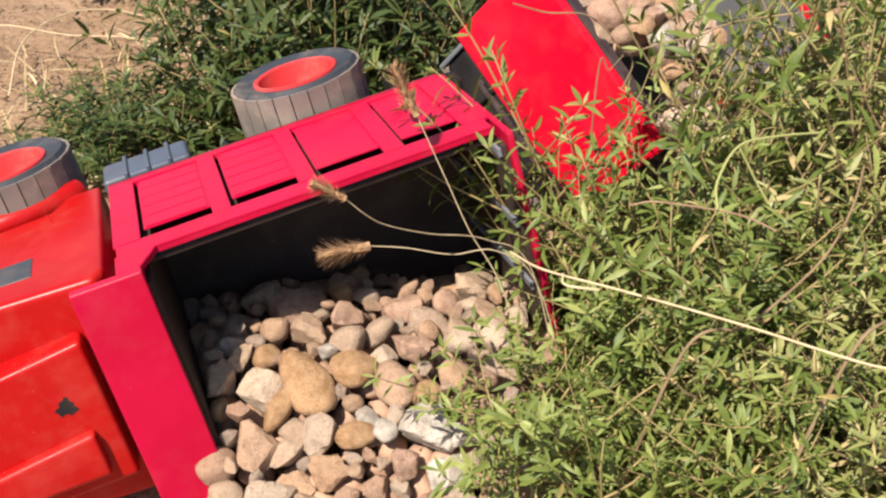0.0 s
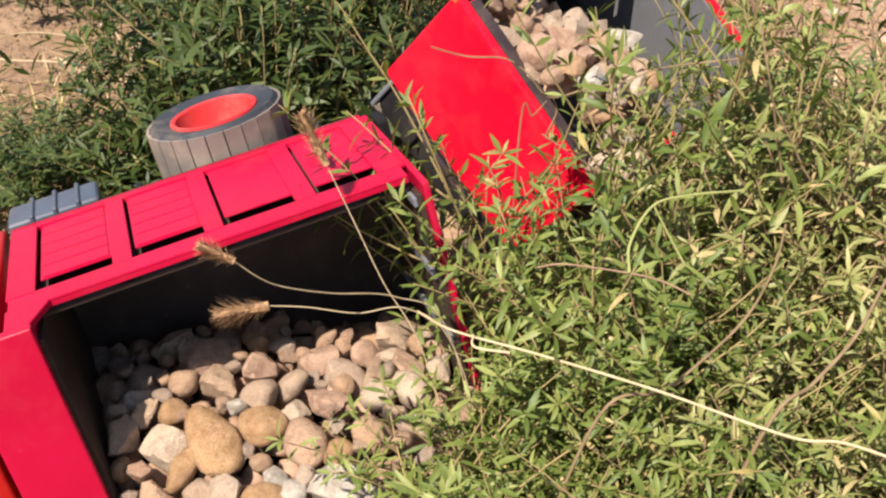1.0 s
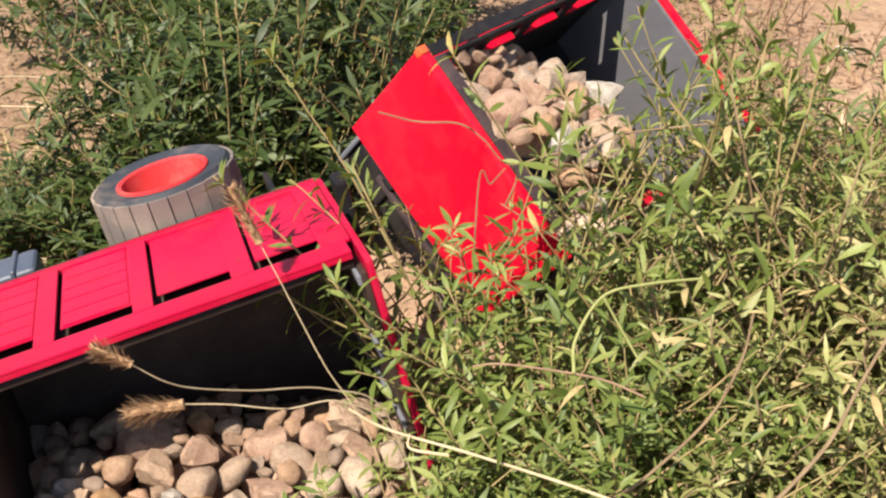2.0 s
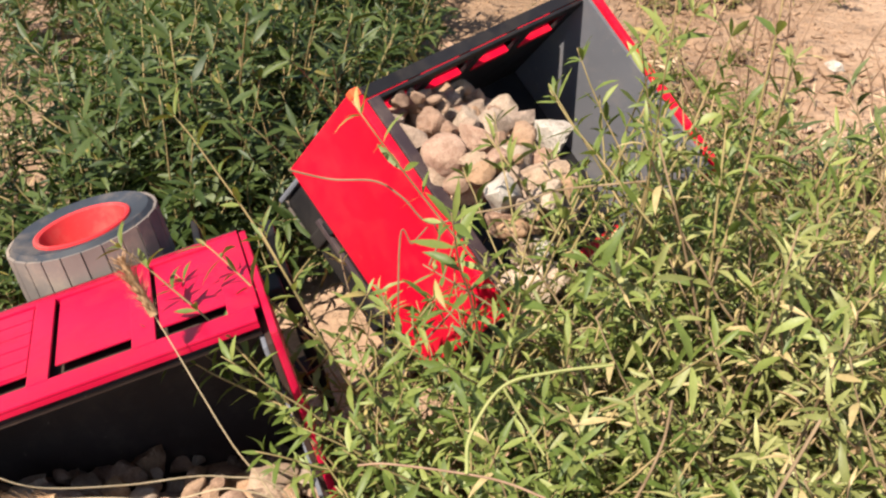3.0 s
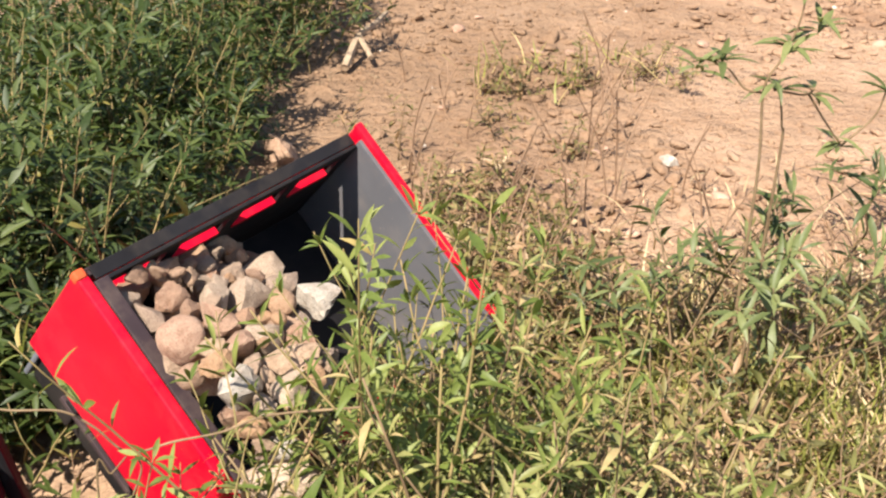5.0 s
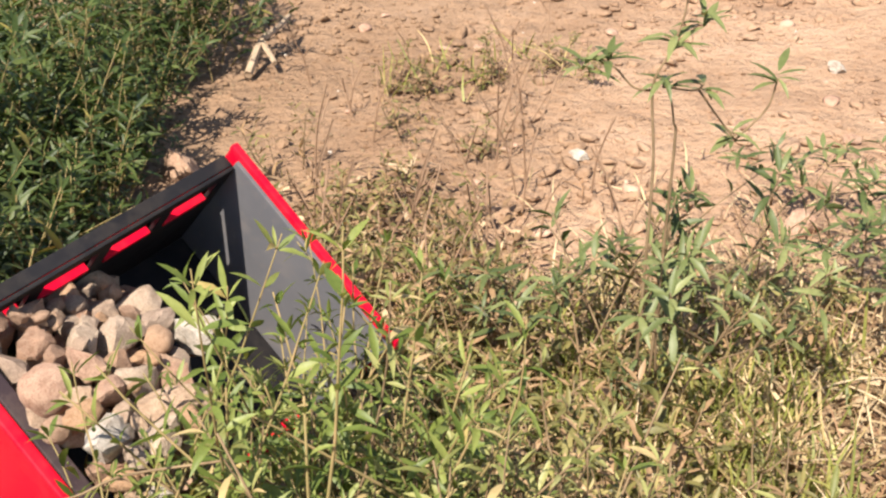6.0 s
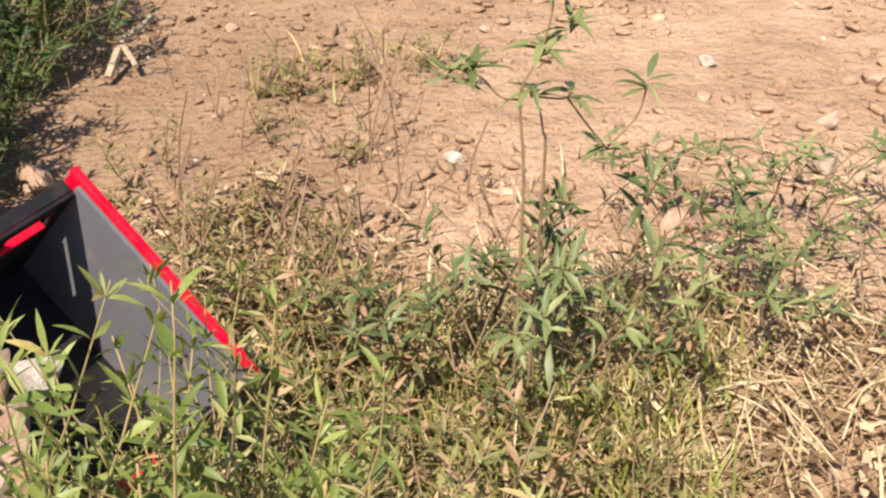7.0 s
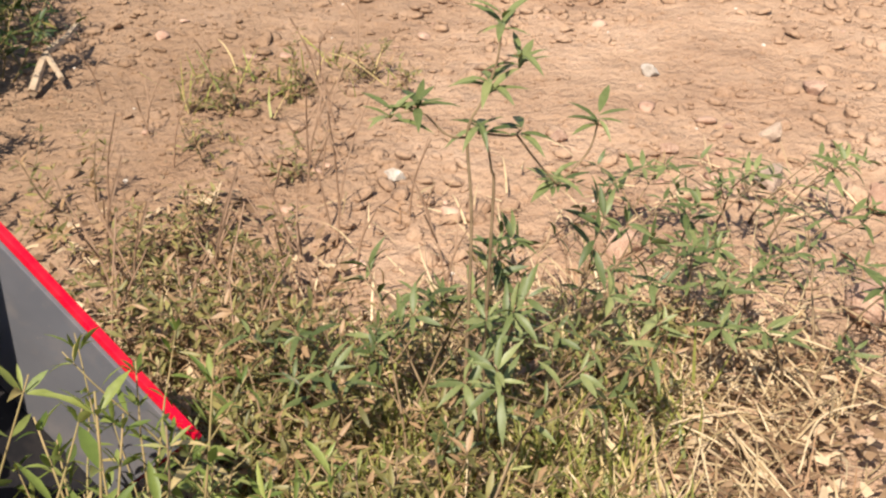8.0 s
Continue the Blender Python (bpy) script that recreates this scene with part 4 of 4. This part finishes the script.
stalk("woody_stalk", [(0.296, 0.745, 0.301), (0.290, 0.736, 0.274), (0.272, 0.721, 0.244), (0.242, 0.707, 0.218), (0.214, 0.698, 0.199), (0.173, 0.688, 0.188), (0.127, 0.669, 0.062)], 0.0008, 0.0013, BROWN_STEM, "brown woody stalk bent through the weeds", "stalk")
stalk("woody_stalk", [(0.369, 0.717, 0.309), (0.348, 0.698, 0.281), (0.329, 0.678, 0.257), (0.300, 0.659, 0.234), (0.268, 0.641, 0.211), (0.212, 0.612, 0.052)], 0.0010, 0.0015, BROWN_STEM, "brown woody stalk bent through the weeds", "stalk")
branched("woody_stalk", [[(0.06, 0.925, 0.36), (0.088, 0.93, 0.35), (0.118, 0.93, 0.348), (0.136, 0.93, 0.335), (0.154, 0.93, 0.315), (0.183, 0.93, 0.322), (0.213, 0.93, 0.328), (0.242, 0.93, 0.339), (0.30, 0.92, 0.35)], [(0.157, 0.93, 0.314), (0.16, 0.93, 0.302), (0.152, 0.93, 0.281)], [(0.152, 0.93, 0.312), (0.141, 0.93, 0.299), (0.131, 0.93, 0.29), (0.12, 0.92, 0.05)],], 0.0007, 0.0008, BROWN_STEM, "thin brown stalk hanging before the red board", "stalk")


def foxtail(head, stem, fat, label, seed):
    """A bristly seed head on a thin stem."""
    r = random.Random(seed)
    a, b = Vector(head[0]), Vector(head[1])
    ob = thing("grass_ear", Matrix.Translation(b), label, "seed head", "dry seed heads")
    bm = bmesh.new()
    add_tube(bm, smooth_line([Vector(p) - b for p in stem], 8), 0.0004, 0.0006, 5)
    part("stem", bm, STRAW_STEM, ob, "thin dry stem", True)
    bm = bmesh.new()
    d = (b - a).normalized()
    u = d.orthogonal().normalized()
    w = d.cross(u)
    ln = (b - a).length
    for _ in range(230):
        t, q = r.random(), r.uniform(0, 6.28)
        o = u * math.cos(q) + w * math.sin(q)
        c = -d * (ln * t) + o * (fat * 0.18)
        tip = c + (o * r.uniform(0.5, 1.0) - d * r.uniform(0.5, 1.1)) * (fat * math.sin(0.35 + 2.4 * t))
        s = d.cross(o) * 0.00045
        bm.faces.new([bm.verts.new(c + s), bm.verts.new(c - s), bm.verts.new(tip)])
    add_tube(bm, [-d * ln, -d * ln * 0.7, -d * ln * 0.3, Vector((0, 0, 0))], fat * 0.14, fat * 0.26, 7)
    part("bristles", bm, FLUFF, ob, "fuzzy brown bristles")


foxtail(((-0.072, 0.655, 0.341), (-0.053, 0.655, 0.33)), [(-0.053, 0.655, 0.33), (-0.041, 0.665, 0.312), (-0.029, 0.68, 0.296), (-0.004, 0.71, 0.272), (0.035, 0.75, 0.243), (0.07, 0.775, 0.20), (0.10, 0.79, 0.05)], 0.009, "small pale brown grass ear", 1)
foxtail(((-0.079, 0.70, 0.262), (-0.045, 0.705, 0.266)), [(-0.045, 0.705, 0.266), (-0.021, 0.715, 0.258), (0.01, 0.73, 0.243), (0.043, 0.75, 0.233), (0.075, 0.765, 0.19), (0.11, 0.78, 0.04)], 0.013, "fuzzy golden brown grass ear", 2)
foxtail(((-0.033, 0.835, 0.345), (-0.016, 0.83, 0.306)), [(-0.016, 0.83, 0.306), (-0.005, 0.828, 0.278), (0.007, 0.825, 0.248), (0.023, 0.823, 0.207), (0.05, 0.82, 0.15), (0.08, 0.81, 0.03)], 0.012, "fuzzy reddish brown grass ear", 3)

for line in ([(-0.658, 1.581, 0.01), (-0.667, 1.696, 0.05), (-0.627, 1.795, 0.06), (-0.564, 1.838, 0.05), (-0.49, 1.841, 0.03)], [(-0.80, 1.79, 0.02), (-0.73, 1.775, 0.05), (-0.605, 1.724, 0.05), (-0.493, 1.703, 0.05), (-0.393, 1.669, 0.03)], [(-0.482, 1.884, 0.05), (-0.428, 1.77, 0.05), (-0.383, 1.68, 0.02)],
             [(0.898, 1.305, 0.04), (0.876, 1.232, 0.03)], [(0.942, 1.31, 0.03), (0.943, 1.256, 0.035), (0.948, 1.212, 0.03)], [(0.70, 1.309, 0.03), (0.787, 1.31, 0.035), (0.891, 1.334, 0.04), (0.959, 1.343, 0.03)],
             [(0.852, 1.404, 0.04), (0.887, 1.354, 0.03), (0.922, 1.297, 0.03), (0.937, 1.225, 0.02)], [(0.914, 1.396, 0.03), (0.857, 1.344, 0.05)], [(0.766, 1.508, 0.10), (0.736, 1.41, 0.06), (0.69, 1.265, 0.03)], [(0.80, 1.36, 0.02), (0.88, 1.37, 0.03), (1.0, 1.41, 0.02)], [(1.02, 1.5, 0.02), (1.10, 1.44, 0.03), (1.16, 1.36, 0.02)], [(0.98, 1.25, 0.02), (1.04, 1.31, 0.03), (1.12, 1.33, 0.02)]):
    stalk("straw_stalk", line, 0.0014, 0.0009, STRAW_STEM, "pale dry straw lying on the soil", "straw")
for line in ([(0.788, 1.572, 0.06), (0.734, 1.51, 0.05), (0.678, 1.451, 0.04), (0.633, 1.409, 0.02)], [(0.881, 1.523, 0.07), (0.827, 1.491, 0.05), (0.74, 1.429, 0.05), (0.678, 1.388, 0.02)], [(0.857, 1.441, 0.05), (0.789, 1.409, 0.04), (0.744, 1.387, 0.02)]):
    stalk("dry_stick", line, 0.0024, 0.0034, DRY_STICK, "dry reddish brown stick lying in the grass", "stick")
branched("dead_branch", [[(0.223, 2.516, 0.01), (0.25, 2.623, 0.04), (0.285, 2.674, 0.05), (0.306, 2.749, 0.05)], [(0.25, 2.623, 0.04), (0.275, 2.542, 0.02)]], 0.0085, 0.0055, WOOD, "bleached forked branch at the thicket's edge", "branch")

# bare dry stems that stand on the soil
r = random.Random(91)
for i in range(48):
    x, y, h = r.uniform(0.30, 0.80), r.uniform(1.62, 2.5), r.uniform(0.08, 0.22)
    if i < 20:
        x, y = r.uniform(0.32, 0.6), r.uniform(1.45, 1.8)
    a = r.uniform(0, 6.28)
    lx, ly = math.cos(a) * h * 0.35, math.sin(a) * h * 0.35
    z = ground_z(x, y)
    lines = [[(x, y, z - 0.005), (x + lx * 0.3, y + ly * 0.3, z + h * 0.5), (x + lx, y + ly, z + h)], [(x + lx * 0.3, y + ly * 0.3, z + h * 0.5), (x + lx * 0.2 - ly * 0.6, y + ly * 0.2 + lx * 0.6, z + h * 0.85)]]
    branched("dry_twig", lines, 0.0017, 0.0009, DRY_STICK, "thin bare brown stem standing on the soil", "stem")


# ---- grass, straw and litter ----
def blades(name, areas, length, width, material, label, seed, flat=0.5):
    """Very many thin blades as one mesh. flat: 0 upright, 1 lying."""
    q = np.random.default_rng(seed)
    vs, fs = [], []
    for cx, cy, rx, ry, n in areas:
        for _ in range(n):
            a, e = q.uniform(0, 6.283), math.sqrt(q.random())
            x, y = cx + rx * e * math.cos(a), cy + ry * e * math.sin(a)
            if on_toys(x, y):
                continue
            z = ground_z(x, y)
            b, ln = q.uniform(0, 6.283), length * q.uniform(0.4, 1.4)
            up = math.cos(math.pi / 2 * min(1.0, max(0.0, q.normal(flat, 0.18))))
            hor = math.sqrt(max(0.0, 1 - up * up))
            dx, dy = math.cos(b), math.sin(b)
            wd = width * q.uniform(0.6, 1.4)
            sx, sy = -dy * wd * 0.5, dx * wd * 0.5
            lift = q.uniform(0, 0.03) * flat
            k = len(vs)
            droop = q.uniform(0.0, 0.35) * ln
            side = q.normal(0, 0.12) * ln
            for t, w in ((0, 1.0), (0.4, 0.9), (0.75, 0.6), (1, 0.1)):
                px, py = x + dx * hor * ln * t - dy * side * t * t, y + dy * hor * ln * t + dx * side * t * t
                pz = max(z + lift + up * ln * t - droop * t * t + 0.004, z + 0.002)
                vs += [(px + sx * w, py + sy * w, pz), (px - sx * w, py - sy * w, pz + wd * 0.3)]
            fs += [(k, k + 1, k + 3, k + 2), (k + 2, k + 3, k + 5, k + 4), (k + 4, k + 5, k + 7, k + 6)]
    me = bpy.data.meshes.new(name)
    me.from_pydata(vs, [], fs)
    me.materials.append(material)
    return tagged(new(name, me), label, "grass", "", "stuff")


blades("dry_grass", [(0.60, 1.25, 0.28, 0.32, 1600), (0.80, 1.43, 0.33, 0.22, 1500), (0.30, 0.64, 0.45, 0.14, 1500), (0.45, 1.55, 0.2, 0.25, 500), (-0.45, 1.55, 0.3, 0.3, 350), (1.0, 1.36, 0.40, 0.30, 620), (0.9, 1.75, 0.5, 0.25, 200)], 0.065, 0.0026, STRAW, "matted pale dry grass and straw on the soil", 31, 0.75)
blades("green_grass", [(0.60, 1.17, 0.24, 0.26, 2900), (0.70, 1.42, 0.25, 0.18, 900), (0.3, 0.66, 0.4, 0.12, 1100), (-0.35, 1.45, 0.25, 0.2, 200), (0.66, 2.42, 0.20, 0.14, 70)], 0.075, 0.0034, GRASS, "short yellowish green grass among the straw", 32, 0.4)
blades("fine_straw", [(0.76, 1.32, 0.30, 0.24, 210), (1.0, 1.40, 0.36, 0.26, 130)], 0.11, 0.0016, STRAW, "long thin dry straw in a tangle", 34, 0.72)
blades("brown_twigs", [(0.72, 1.40, 0.34, 0.26, 500), (0.95, 1.55, 0.35, 0.25, 420), (0.45, 1.45, 0.2, 0.25, 260)], 0.055, 0.0016, LITTER, "thin brown twigs and dead stems on the soil", 35, 0.55)
blades("leaf_litter", [(0.75, 1.38, 0.40, 0.28, 1900), (0.42, 1.75, 0.22, 0.30, 700), (-0.1, 1.5, 0.5, 0.4, 500), (0.3, 0.8, 0.4, 0.25, 500)], 0.022, 0.008, LITTER, "dead brown leaves lying on the soil", 33, 0.95)
